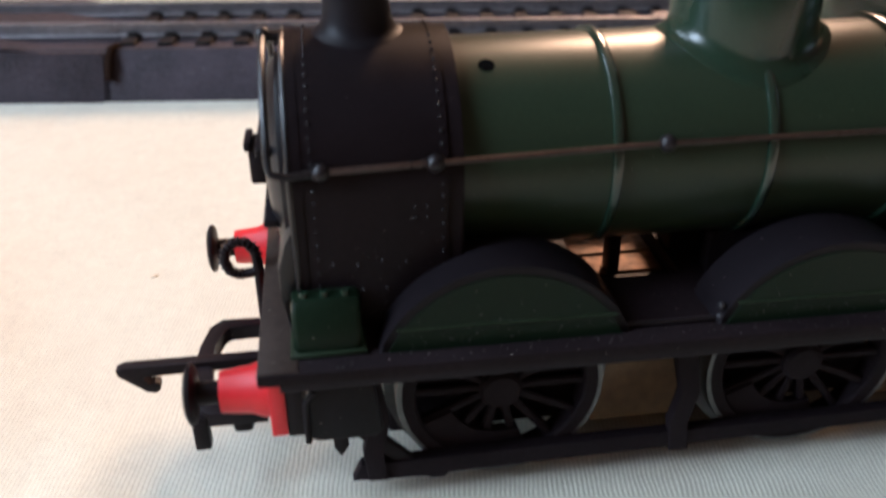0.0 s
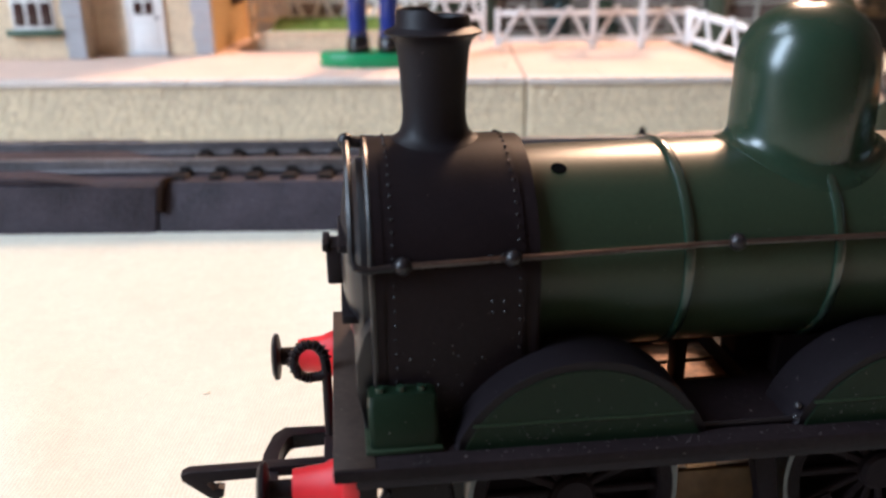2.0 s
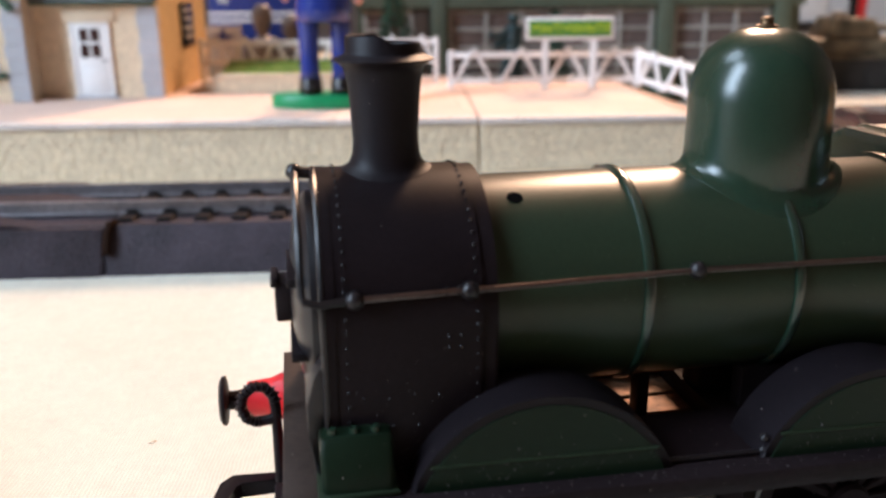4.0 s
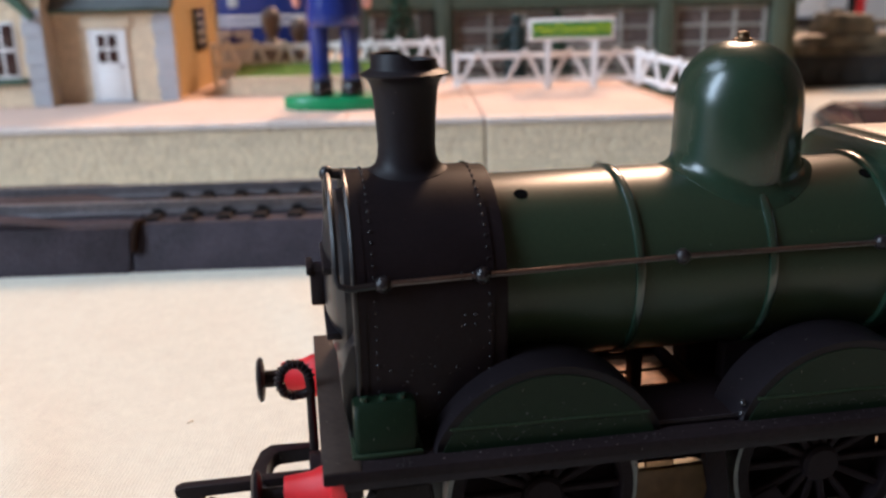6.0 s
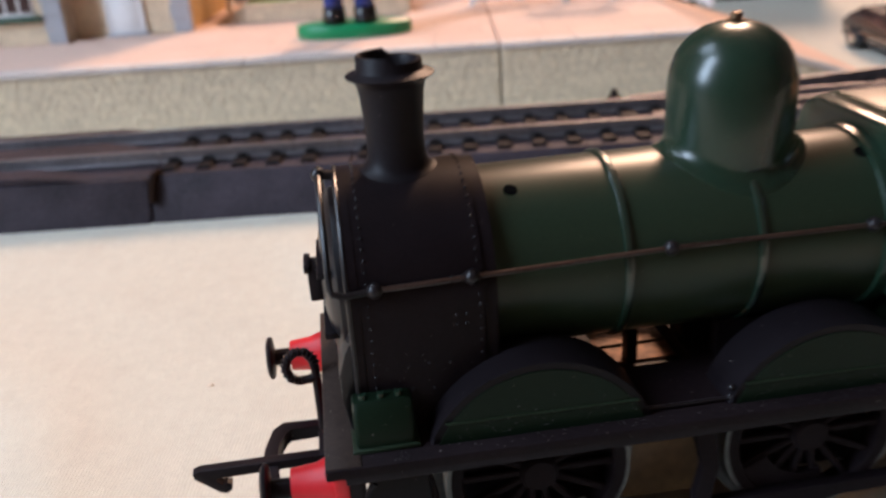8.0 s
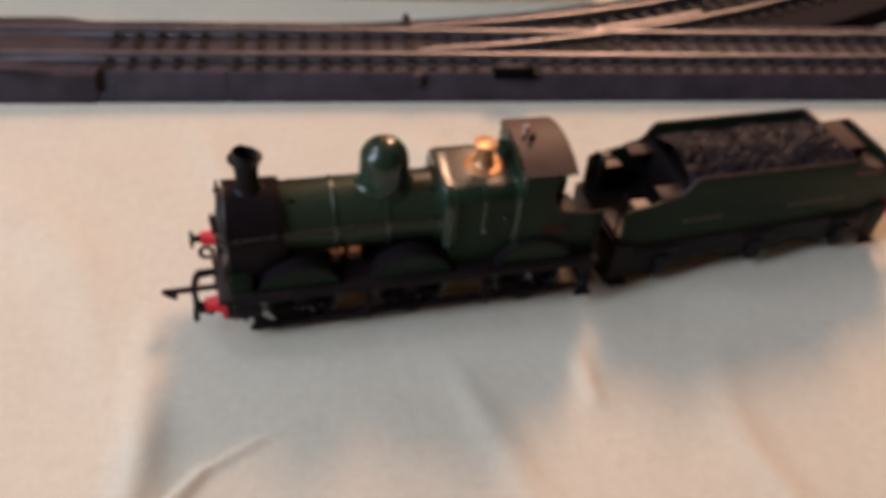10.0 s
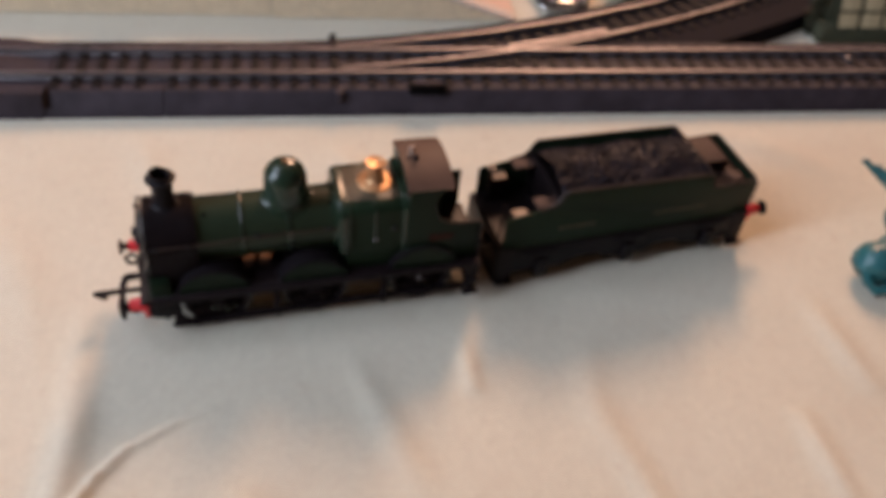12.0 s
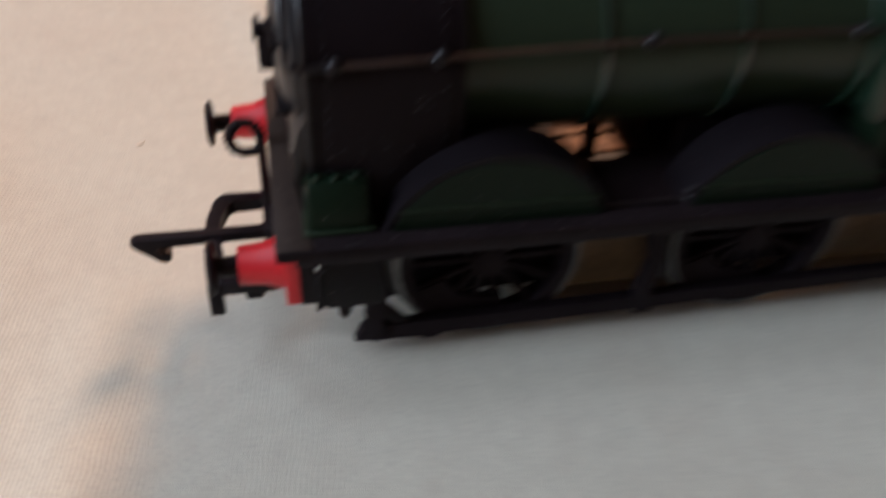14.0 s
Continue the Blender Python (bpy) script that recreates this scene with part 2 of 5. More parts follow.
QUOIN = material("grey_quoin", (0.42, 0.42, 0.44), 0.75, vary=0.12, grain=1200, bump=0.1, depth=0.0001, random_tone=0.12)
WHITE = material("white_plastic", (0.80, 0.78, 0.76), 0.45, vary=0.06, grain=1200, bump=0.05, depth=0.00006)
DARK_GLASS = material("dark_window", (0.05, 0.025, 0.022), 0.12, vary=0.3, bump=0)
TRIM_GREEN = material("dark_green_trim", (0.05, 0.10, 0.065), 0.5, vary=0.2)
SLATE = material("slate_roof", (0.075, 0.085, 0.085), 0.6, vary=0.25, grain=900, bump=0.15, depth=0.0002, random_tone=0.2)
GRASS = material("grass_mat", (0.15, 0.25, 0.028), 0.9, colour2=(0.09, 0.16, 0.018), grain=1400, bump=0.6, depth=0.0004)
BLUE = material("blue_gloss", (0.016, 0.032, 0.20), 0.16, vary=0.08, bump=0.02, coat=0.4)
LORRY_BLUE = material("lorry_blue", (0.010, 0.034, 0.20), 0.3, vary=0.1, bump=0)
# mortar of the gable side, ochre for the warm light on it
LIT_MORTAR = material("ochre_mortar", (0.55, 0.37, 0.15), 0.9, vary=0.12, grain=1500, bump=0.2, depth=0.0001)
TOY_GREEN = material("toy_base_green", (0.015, 0.24, 0.085), 0.3, vary=0.1, bump=0.03)
BOOT = material("black_gloss", (0.012, 0.010, 0.010), 0.15, vary=0.2, bump=0)
SKIN = material("toy_pink", (0.72, 0.34, 0.26), 0.4, vary=0.08, bump=0)
SIGN_GREEN = material("sign_green", (0.045, 0.20, 0.03), 0.4, vary=0.08, bump=0)
SIGN_YELLOW = material("sign_yellow", (0.62, 0.72, 0.04), 0.45, vary=0.05, bump=0)
SHED_GREEN = material("shed_olive", (0.085, 0.10, 0.065), 0.6, vary=0.15, grain=900, bump=0.06)
FRAME_GREY = material("window_grey", (0.36, 0.33, 0.29), 0.55, vary=0.15)
PANE = material("shed_pane", (0.13, 0.095, 0.085), 0.25, vary=0.3, blotch=60, bump=0)
LEAF = material("fir_green", (0.022, 0.06, 0.032), 0.8, vary=0.4, grain=900, bump=0.4, depth=0.0003, random_tone=0.4)
BARK = material("bark", (0.07, 0.045, 0.03), 0.85, vary=0.3)
CAMO = material("camouflage", (0.24, 0.19, 0.12), 0.6, colour2=(0.014, 0.021, 0.015), grain=120, blotch=85, bump=0.05)
DARK_CAR = material("dark_car_paint", (0.020, 0.013, 0.014), 0.2, vary=0.2, coat=0.4, bump=0)
PALE_CAR = material("pale_green_car", (0.16, 0.22, 0.17), 0.3, vary=0.08, bump=0)
CHROME = material("chrome", (0.7, 0.7, 0.7), 0.15, metal=1.0, vary=0.05, bump=0)
RUBBER = material("rubber", (0.02, 0.02, 0.02), 0.7, vary=0.2)
STATUE = material("grey_brown_plastic", (0.16, 0.13, 0.11), 0.5, vary=0.25, bump=0.1)
TEAL_DARK = material("dark_teal_plastic", (0.006, 0.024, 0.026), 0.4, vary=0.3, grain=500, bump=0.1, depth=0.0003)
TEAL = material("teal_toy", (0.012, 0.08, 0.088), 0.35, colour2=(0.022, 0.13, 0.14), grain=700, blotch=90, bump=0.3, depth=0.0003)
PALE_GREY = material("pale_grey_box", (0.50, 0.50, 0.50), 0.6, vary=0.08)
WALL = material("room_wall", (0.21, 0.20, 0.20), 0.9, vary=0.05, grain=200, blotch=3, bump=0.1, depth=0.0005)
CEIL = material("room_ceiling", (0.45, 0.44, 0.44), 0.9, vary=0.04, grain=200, blotch=3, bump=0.1, depth=0.0005)
CARPET = material("room_floor", (0.16, 0.11, 0.08), 0.9, vary=0.2, grain=300, blotch=8, bump=0.3, depth=0.001)
TABLE_WOOD = material("table_wood", (0.20, 0.11, 0.055), 0.45, vary=0.3, grain=300, blotch=20, bump=0.1, depth=0.0003)

# ---------------------------------------------------------------- mesh helpers (millimetres in, metres out)


def part(name, bm, mat, parent=None, label="", smooth=True, auto=35):
    me = bpy.data.meshes.new(name)
    bmesh.ops.recalc_face_normals(bm, faces=bm.faces)
    bmesh.ops.scale(bm, vec=(MM, MM, MM), verts=bm.verts)
    if smooth:
        for f in bm.faces:
            f.smooth = True
        for e in bm.edges:
            if len(e.link_faces) == 2 and e.calc_face_angle(0) > radians(auto):
                e.smooth = False
    bm.to_mesh(me)
    bm.free()
    me.materials.append(mat)
    ob = new(name, me)
    ob.parent = parent
    return tagged(ob, label)


def twin(ob, m, parent):
    """Another object on the same mesh, m in millimetres."""
    o = new(ob.name.split(".")[0], ob.data)
    o.parent = parent
    o.matrix_basis = m
    return o


def shift(x, y, z, rx=0, ry=0, rz=0):
    return pose(x * MM, y * MM, z * MM, rx, ry, rz)


def thing(name, m, label, category, group="", kind=""):
    ob = new(name)
    ob.empty_display_size = 0.005
    ob.matrix_basis = m
    return tagged(ob, label, category, group, kind)


def box(bm, x0, x1, y0, y1, z0, z1, bev=0.0, seg=2):
    g = bmesh.ops.create_cube(bm, size=1.0)
    for v in g["verts"]:
        v.co = Vector((x0 if v.co.x < 0 else x1, y0 if v.co.y < 0 else y1, z0 if v.co.z < 0 else z1))
    if bev:
        edges = list({e for v in g["verts"] for e in v.link_edges})
        bmesh.ops.bevel(bm, geom=edges, offset=bev, segments=seg, profile=0.5, affect="EDGES")
    return bm


def rod(bm, a, b, r0, r1=None, n=16):
    a, b = Vector(a), Vector(b)
    r1 = r0 if r1 is None else r1
    m = Matrix.Translation((a + b) / 2) @ (b - a).to_track_quat("Z", "Y").to_matrix().to_4x4()
    bmesh.ops.create_cone(bm, cap_ends=True, segments=n, radius1=r0, radius2=r1, depth=(b - a).length, matrix=m)
    return bm


def ball(bm, c, r, seg=12, stretch=(1, 1, 1)):
    bmesh.ops.create_uvsphere(bm, u_segments=seg, v_segments=max(6, seg // 2), radius=r,
                              matrix=Matrix.Translation(c) @ Matrix.Diagonal((*stretch, 1)))
    return bm


def lathe(bm, profile, centre=(0, 0, 0), n=48, axis="z", drop=None):
    """Turns (radius, height) pairs round an axis. drop(x, y, r): lowers a point, to seat a flange on a barrel."""
    rings = []
    for r, h in profile:
        ring = []
        for k in range(n):
            a = 2 * math.pi * k / n
            u, v = r * math.cos(a), r * math.sin(a)
            p = (u, v, h) if axis == "z" else (h, u, v) if axis == "x" else (u, h, v)
            ring.append(bm.verts.new(Vector(p) + Vector(centre)))
        rings.append(ring)
    for a, b in zip(rings, rings[1:]):
        for k in range(n):
            bm.faces.new((a[k], a[(k + 1) % n], b[(k + 1) % n], b[k]))
    for ring in (rings[0], rings[-1]) if profile[0] != profile[-1] else ():
        if profile[rings.index(ring)][0] > 1e-4:
            bm.faces.new(ring)
    if drop:
        for ring in rings:
            for v in ring:
                v.co.z -= drop(v.co)
    return bm


def tube(bm, pts, r, n=8, closed=False):
    pts = [Vector(p) for p in pts]
    rings = []
    for i, p in enumerate(pts):
        a = pts[i - 1] if i or closed else p
        b = pts[(i + 1) % len(pts)] if i + 1 < len(pts) or closed else p
        q = (b - a).normalized().to_track_quat("Z", "Y")
        rings.append([bm.verts.new(p + q @ Vector((r * math.cos(2 * math.pi * k / n), r * math.sin(2 * math.pi * k / n), 0))) for k in range(n)])
    pairs = list(zip(rings, rings[1:])) + ([(rings[-1], rings[0])] if closed else [])
    for a, b in pairs:
        d = min(range(n), key=lambda s: sum((a[k].co - b[(k + s) % n].co).length for k in range(n)))
        for k in range(n):
            bm.faces.new((a[k], a[(k + 1) % n], b[(k + 1 + d) % n], b[(k + d) % n]))
    if not closed:
        bm.faces.new(rings[0])
        bm.faces.new(rings[-1])
    return bm


def prism(bm, pts, d0, d1, axis="y", bev=0.0):
    """A flat outline pushed out along an axis. pts: (x, z) for y, (y, z) for x, (x, y) for z."""
    put = {"y": lambda p, d: (p[0], d, p[1]), "x": lambda p, d: (d, p[0], p[1]), "z": lambda p, d: (p[0], p[1], d)}[axis]
    a = [bm.verts.new(put(p, d0)) for p in pts]
    b = [bm.verts.new(put(p, d1)) for p in pts]
    n = len(pts)
    faces = [bm.faces.new(a), bm.faces.new(b)] + [bm.faces.new((a[k], a[(k + 1) % n], b[(k + 1) % n], b[k])) for k in range(n)]
    if bev:
        edges = list({e for f in faces[:2] for e in f.edges})
        bmesh.ops.bevel(bm, geom=edges, offset=bev, segments=2, profile=0.5, affect="EDGES")
    return bm


def arc(cx, cy, r, a0, a1, n):
    return [(cx + r * math.cos(radians(a0 + (a1 - a0) * k / n)), cy + r * math.sin(radians(a0 + (a1 - a0) * k / n))) for k in range(n + 1)]


def one_mesh(name, pieces):
    """One mesh object out of several coloured pieces: (bmesh, material) pairs."""
    verts, faces, slots = [], [], []
    for k, (bm, mat) in enumerate(pieces):
        bmesh.ops.recalc_face_normals(bm, faces=bm.faces)
        bm.verts.index_update()
        base = len(verts)
        verts += [v.co * MM for v in bm.verts]
        faces += [[base + v.index for v in f.verts] for f in bm.faces]
        slots += [k] * len(bm.faces)
        bm.free()
    me = bpy.data.meshes.new(name)
    me.from_pydata(verts, [], faces)
    for _, mat in pieces:
        me.materials.append(mat)
    me.polygons.foreach_set("material_index", slots)
    me.shade_smooth()
    return new(name, me)


BM = bmesh.new

# ---------------------------------------------------------------- the room and the table
ROOM = (-0.66, 2.6, -2.0, 1.8, -0.75, 2.0)


def wall_with_opening(name, axis, at_, lo, hi, z0, z1, hole, thick=0.12):
    """A plain wall of four blocks round one opening. hole: (a0, a1, z0, z1) or None."""
    bm = BM()
    spans = [(lo, hi, z0, z1)]
    if hole:
        a0, a1, h0, h1 = hole
        spans = [(lo, a0, z0, z1), (a1, hi, z0, z1), (a0, a1, z0, h0), (a0, a1, h1, z1)]
    for a, b, c, d in spans:
        if axis == "x":
            box(bm, at_ * 1000, (at_ + thick) * 1000, a * 1000, b * 1000, c * 1000, d * 1000)
        else:
            box(bm, a * 1000, b * 1000, at_ * 1000, (at_ + thick) * 1000, c * 1000, d * 1000)
    return tagged(part(name, bm, WALL, smooth=False), "plain painted room wall", "wall", kind="structure")


x0, x1, y0, y1, z0, z1 = ROOM
wall_with_opening("wall_west", "x", x0 - 0.12, y0, 0.02, z0, z1, (-0.30, -0.04, 0.12, 0.88))
# this opening is added only for the high fill light
wall_with_opening("wall_west_rear", "x", x0 - 0.12, 0.02, y1, z0, z1, (0.06, 0.58, 0.84, 1.42))
wall_with_opening("wall_east", "x", x1, y0, y1, z0, z1, None)
wall_with_opening("wall_north", "y", y1, x0 - 0.12, x1 + 0.12, z0, z1, (0.70, 1.20, 1.08, 1.88))
wall_with_opening("wall_south", "y", y0 - 0.12, x0 - 0.12, x1 + 0.12, z0, z1, None)
bm = box(BM(), (x0 - 0.12) * 1000, (x1 + 0.12) * 1000, (y0 - 0.12) * 1000, (y1 + 0.12) * 1000, z0 * 1000 - 60, z0 * 1000)
tagged(part("floor", bm, CARPET, smooth=False), "dark brown carpeted room floor", "floor", kind="structure")
bm = box(BM(), x0 * 1000, x1 * 1000, y0 * 1000, y1 * 1000, z1 * 1000, z1 * 1000 + 60)
tagged(part("ceiling", bm, CEIL, smooth=False), "plain white ceiling", "ceiling", kind="structure")

TABLE = thing("table", shift(260, 100, -750), "wooden table under the cloth", "table")
bm = box(BM(), -900, 900, -214, 620, 715, 742, 3)
part("tabletop", bm, TABLE_WOOD, TABLE)
leg = part("leg", box(BM(), -35, 35, -35, 35, 0, 714, 4), TABLE_WOOD, TABLE)
leg.matrix_basis = shift(-820, -150, 0)
for lx, ly in ((820, -150), (-820, 540), (820, 540)):
    twin(leg, shift(lx, ly, 0), TABLE)


def cloth_height(x, y):
    """Height of the cloth in mm: slack ripples, and creases that run across it."""
    h = 0.0
    for ax, ay, bx, by, amp, wide in CREASES:
        dx, dy = bx - ax, by - ay
        s = max(0.0, min(1.0, ((x - ax) * dx + (y - ay) * dy) / (dx * dx + dy * dy)))
        d2 = (x - ax - s * dx) ** 2 + (y - ay - s * dy) ** 2
        h += amp * math.exp(-d2 / (2 * wide * wide)) * (0.35 + 0.65 * math.sin(math.pi * (0.1 + 0.8 * s)))
    slack = 0.9 * noise.noise((x * 0.011, y * 0.011, 0.0)) + 0.3 * noise.noise((x * 0.035, y * 0.035, 3.0))
    under = math.exp(-(max(0.0, abs(x - 98) - 102) ** 2 + max(0.0, abs(y - 2) - 20) ** 2) / 420)
    beyond = min(1.0, max(0.0, (y + 0.135 * x - 75) / 20))
    return (h + slack) * (1 - under) * (1 - beyond) - 0.5 * (1 - under) * (1 - beyond)


# a crease: two ends, height and half-width, all in mm
CREASES = [(-17, -2, -20, -40, 2.2, 3.6), (-20, -40, -25, -74, 2.2, 3.6), (-22, -69, -14, -56, 1.7, 1.3), (-14, -56, -7, -49, 1.5, 1.15), (-7, -49, 6, -43, 1.1, 0.9), (6, -43, 16, -41, 0.6, 0.9), (54, -26, 59, -45, 1.0, 2.9), (59, -45, 65, -72, 1.0, 3.4),
           (88, -26, 87, -46, 1.8, 1.8), (-60, 60, -30, 5, 0.8, 6.0), (-75, 20, -62, -90, 1.6, 6.0), (203, -30, 204, -66, 1.6, 3.0), (215, 60, 250, 30, 1.4, 5.0),
           (177, -74, 176, -100, 1.4, 2.6), (126, -32, 115, -70, 0.7, 4.0), (20, -70, 60, -140, 1.4, 4.0), (-40, 40, -28, -30, 0.45, 4.0), (120, -60, 128, -120, 1.2, 3.0),
           (-90, -40, -30, -70, 1.2, 3.0), (60, 60, 120, 50, 0.8, 4.0), (-4, 84, 6, 40, 1.0, 4.0), (66, 66, 78, 30, 1.0, 4.0), (185, 54, 180, 20, 1.2, 3.0)]
bm = BM()
gx = [-650, -500, -380, -280, -210] + [-160 + 1.5 * k for k in range(84)] + [-34 + 0.6 * k for k in range(80)] + [14 + 1.5 * k for k in range(186)] + [320, 380, 470, 600, 780, 1150]
gy = [-118 + 1.5 * k for k in range(28)] + [-76 + 0.6 * k for k in range(65)] + [-37 + 1.5 * k for k in range(114)] + [150, 190, 250, 330, 420, 520, 720]
grid = [[bm.verts.new((x, -119.0 - 1.5 * math.sin(x * 0.05), z)) for x in gx] for z in (-160, -60, -8)]
grid += [[bm.verts.new((x, y, cloth_height(x, y))) for x in gx] for y in gy]
for a, b in zip(grid, grid[1:]):
    for k in range(len(gx) - 1):
        bm.faces.new((a[k], a[k + 1], b[k + 1], b[k]))
cloth = tagged(part("tablecloth", bm, CLOTH, auto=80), "cream woven cotton cloth with soft folds and creases", "tablecloth")
solid = cloth.modifiers.new("thickness", "SOLIDIFY")
solid.thickness, solid.offset = 0.0008, -1

crumb = BM()
bmesh.ops.create_icosphere(crumb, subdivisions=2, radius=0.42, matrix=Matrix.Diagonal((1.4, 0.8, 0.3, 1)))
for v in crumb.verts:
    v.co += v.co * 0.5 * noise.noise(v.co * 1.7)
crumb_ob = tagged(part("crumb", crumb, CRUMB), "tiny brown crumb lying on the cloth", "crumb")
crumb_ob.matrix_basis = shift(-17.6, 31.9, cloth_height(-17.6, 31.9) + 0.08, 0, 0, 30)

# ---------------------------------------------------------------- the locomotive
LOCO = thing("locomotive", shift(0, 0, 0), "green model steam locomotive with black smokebox and red buffers", "model train")
AXIS, BR = 29.3, 9.0          # height and radius of the boiler
WHEELS = ((19.7, 9.2), (47.6, 9.2), (79.0, 9.2))


def side_arch(r, half, low, n=28):
    """A hoop over straight sides: (y, z) points from one foot to the other."""
    return [(-half, low)] + [(-r * math.cos(math.pi * k / n), AXIS + r * math.sin(math.pi * k / n)) for k in range(n + 1)] + [(half, low)]


# boiler barrel with its washout holes sunk as dark plugs
part("boiler", lathe(BM(), [(BR, 15.0), (BR, 55.0)], (0, 0, AXIS), 72, "x"), GREEN, LOCO)
for x in (28.7, 41.4):
    b_ = lathe(BM(), [(BR + 0.02, x - 0.42), (BR + 0.26, x - 0.37), (BR + 0.36, x - 0.2), (BR + 0.36, x + 0.2), (BR + 0.26, x + 0.37), (BR + 0.02, x + 0.42)], (0, 0, AXIS), 72, "x")
    part("boiler_band", b_, GREEN_BAND, LOCO)
for x in (19.0, 53.0):
    for s in (-1, 1):
        a = math.atan2(8.1, 4.15)
        d = Vector((0, s * math.cos(a), math.sin(a)))
        c = Vector((x, 0, AXIS))
        part("washout_hole", rod(BM(), c + d * (BR - 0.6), c + d * (BR + 0.03), 0.66, 0.66, 16), HOLE, LOCO, "dark washout hole")

# smokebox: hoop with straight sides down to the footplate
smokebox = part("smokebox", prism(BM(), side_arch(10.15, 10.15, 17.4, 40), 4.0, 15.2, "x", 0.25), BLACK, LOCO, "matt black smokebox")
part("front_ring", prism(BM(), side_arch(10.2, 10.2, 19.0, 40), 3.3, 4.3, "x", 0.2), BLACK, smokebox)
rim_pts = [(3.35, y, z) for y, z in side_arch(10.05, 10.05, 19.2, 40)]
part("front_rim", tube(BM(), rim_pts, 0.24, 8), BLACK_EDGE, smokebox, "worn bright rim round the smokebox front")
part("rear_ring", prism(BM(), side_arch(10.0, 10.0, 19.0, 40), 15.1, 16.4, "x", 0.3), BLACK, smokebox)
rv = BM()
for x in (5.0, 14.75):
    for k in range(-8, 41):
        t = math.pi * k / 32
        if 0 <= t <= math.pi:
            p = (x, -10.17 * math.cos(t), AXIS + 10.17 * math.sin(t))
            ball(rv, p, 0.14, 8)
    for k in range(1, 9):
        for s in (-1, 1):
            ball(rv, (x, s * 10.15, AXIS - 1.2 * k), 0.14, 8)
for x in np.arange(6.4, 14, 1.9):
    for s in (-1, 1):
        ball(rv, (x, s * 10.15, 21.6 + 0.2 * math.sin(x * 3)), 0.15, 8)
        ball(rv, (x - 0.3, s * 10.15, 23.9 + 0.15 * math.sin(x * 5)), 0.13, 6)
for dx in (0, 0.9):
    for dz in (0, 0.9):
        ball(rv, (12.6 + dx, -10.15, 27.6 + dz), 0.15, 8)
        ball(rv, (12.4 + dx, -10.15, 31.8 + dz * 0.5), 0.13, 6)
tagged(part("rivets", rv, RIVET, smokebox), kind="stuff")
door = part("smokebox_door", lathe(BM(), [(0.01, 1.0), (3, 1.1), (6, 1.5), (7.6, 2.0), (8.3, 2.6), (8.5, 3.6)], (0, 0, AXIS), 48, "x"), BLACK_EDGE, smokebox)
for z in (AXIS + 3, AXIS - 3):
    part("hinge", box(BM(), 0.9, 2.3, -7.2, 1.0, z - 0.35, z + 0.35, 0.15), BLACK_SATIN, door)
# wing plate that tapers down to the footplate
part("saddle", prism(BM(), [(2.4, 17.6), (2.9, 17.6), (4.3, 20.9), (4.3, 26.0), (3.2, 27.0), (2.5, 25.8), (1.8, 23.6), (1.9, 21.0)], -9.9, 9.9, "y", 0.15), BLACK_EDGE, smokebox, "worn grey-black wing plate")
part("lamp_iron", box(box(BM(), -0.2, 1.6, -1.6, 1.6, 27.2, 30.6, 0.25), -0.5, 0.1, -1.7, 1.7, 30.2, 31.0, 0.15), BLACK_PLASTIC, smokebox)

# chimney with a rolled lip and a raised front edge
def capuchon(co):
    """The raised front half of the rim."""
    return -0.55 * min(1.0, max(0.0, (9.45 - co.x) / 0.35)) if co.z > 48.7 else 0.0


def turned_on(bm, centre, r0, flange, body, n=56, squash=0.86):
    """A turned fitting on a barrel of radius r0: flange (radius, rise over the barrel) rings follow the barrel, body rings are level."""
    rings = []
    for kind, rows in (("flange", flange), ("body", body)):
        for r, h in rows:
            ring = []
            for k in range(n):
                a = 2 * math.pi * k / n
                u, v = r * math.cos(a), r * math.sin(a) * (squash if kind == "flange" and r > flange[-1][0] + 0.05 else 1.0)
                z = AXIS + math.sqrt(r0 * r0 - v * v) + h if kind == "flange" else h
                ring.append(bm.verts.new((centre + u, v, z)))
            rings.append(ring)
    for a, b in zip(rings, rings[1:]):
        for k in range(n):
            bm.faces.new((a[k], a[(k + 1) % n], b[(k + 1) % n], b[k]))
    if body[-1][0] > 0.05:
        bm.faces.new(rings[-1])
    return bm


chim = turned_on(BM(), 9.3, 10.15, [(3.75, -0.3), (3.65, 0.04), (3.25, 0.22), (2.92, 0.55), (2.7, 1.2)],
                 [(2.62, 41.6), (2.66, 42.6), (2.76, 44.4), (2.88, 46.0), (3.02, 46.9), (3.2, 47.35), (3.55, 47.7), (3.98, 47.9), (4.0, 48.02), (3.6, 48.2), (3.1, 48.4), (2.98, 48.6), (2.96, 49.1), (2.86, 49.25), (2.6, 49.2), (2.42, 48.9), (2.35, 46.0), (0.01, 45.8)], 56, 0.95)
for v in chim.verts:
    v.co.z -= capuchon(v.co)
part("chimney", chim, CHIMNEY_BLACK, LOCO, "black chimney with rolled lip")

dome = turned_on(BM(), 41.5, BR, [(7.3, -0.3), (7.25, 0.08), (6.75, 0.22), (6.35, 0.5), (6.15, 0.95), (6.03, 1.6)],
                 [(5.98, 42.4), (5.97, 44.0), (5.9, 45.0), (5.68, 46.0), (5.28, 47.0), (4.7, 47.9), (3.95, 48.65), (3.0, 49.3), (1.8, 49.75), (0.01, 49.95)], 64, 0.95)
dome_ob = part("dome", dome, GREEN_GLOSS, LOCO, "glossy green steam dome")
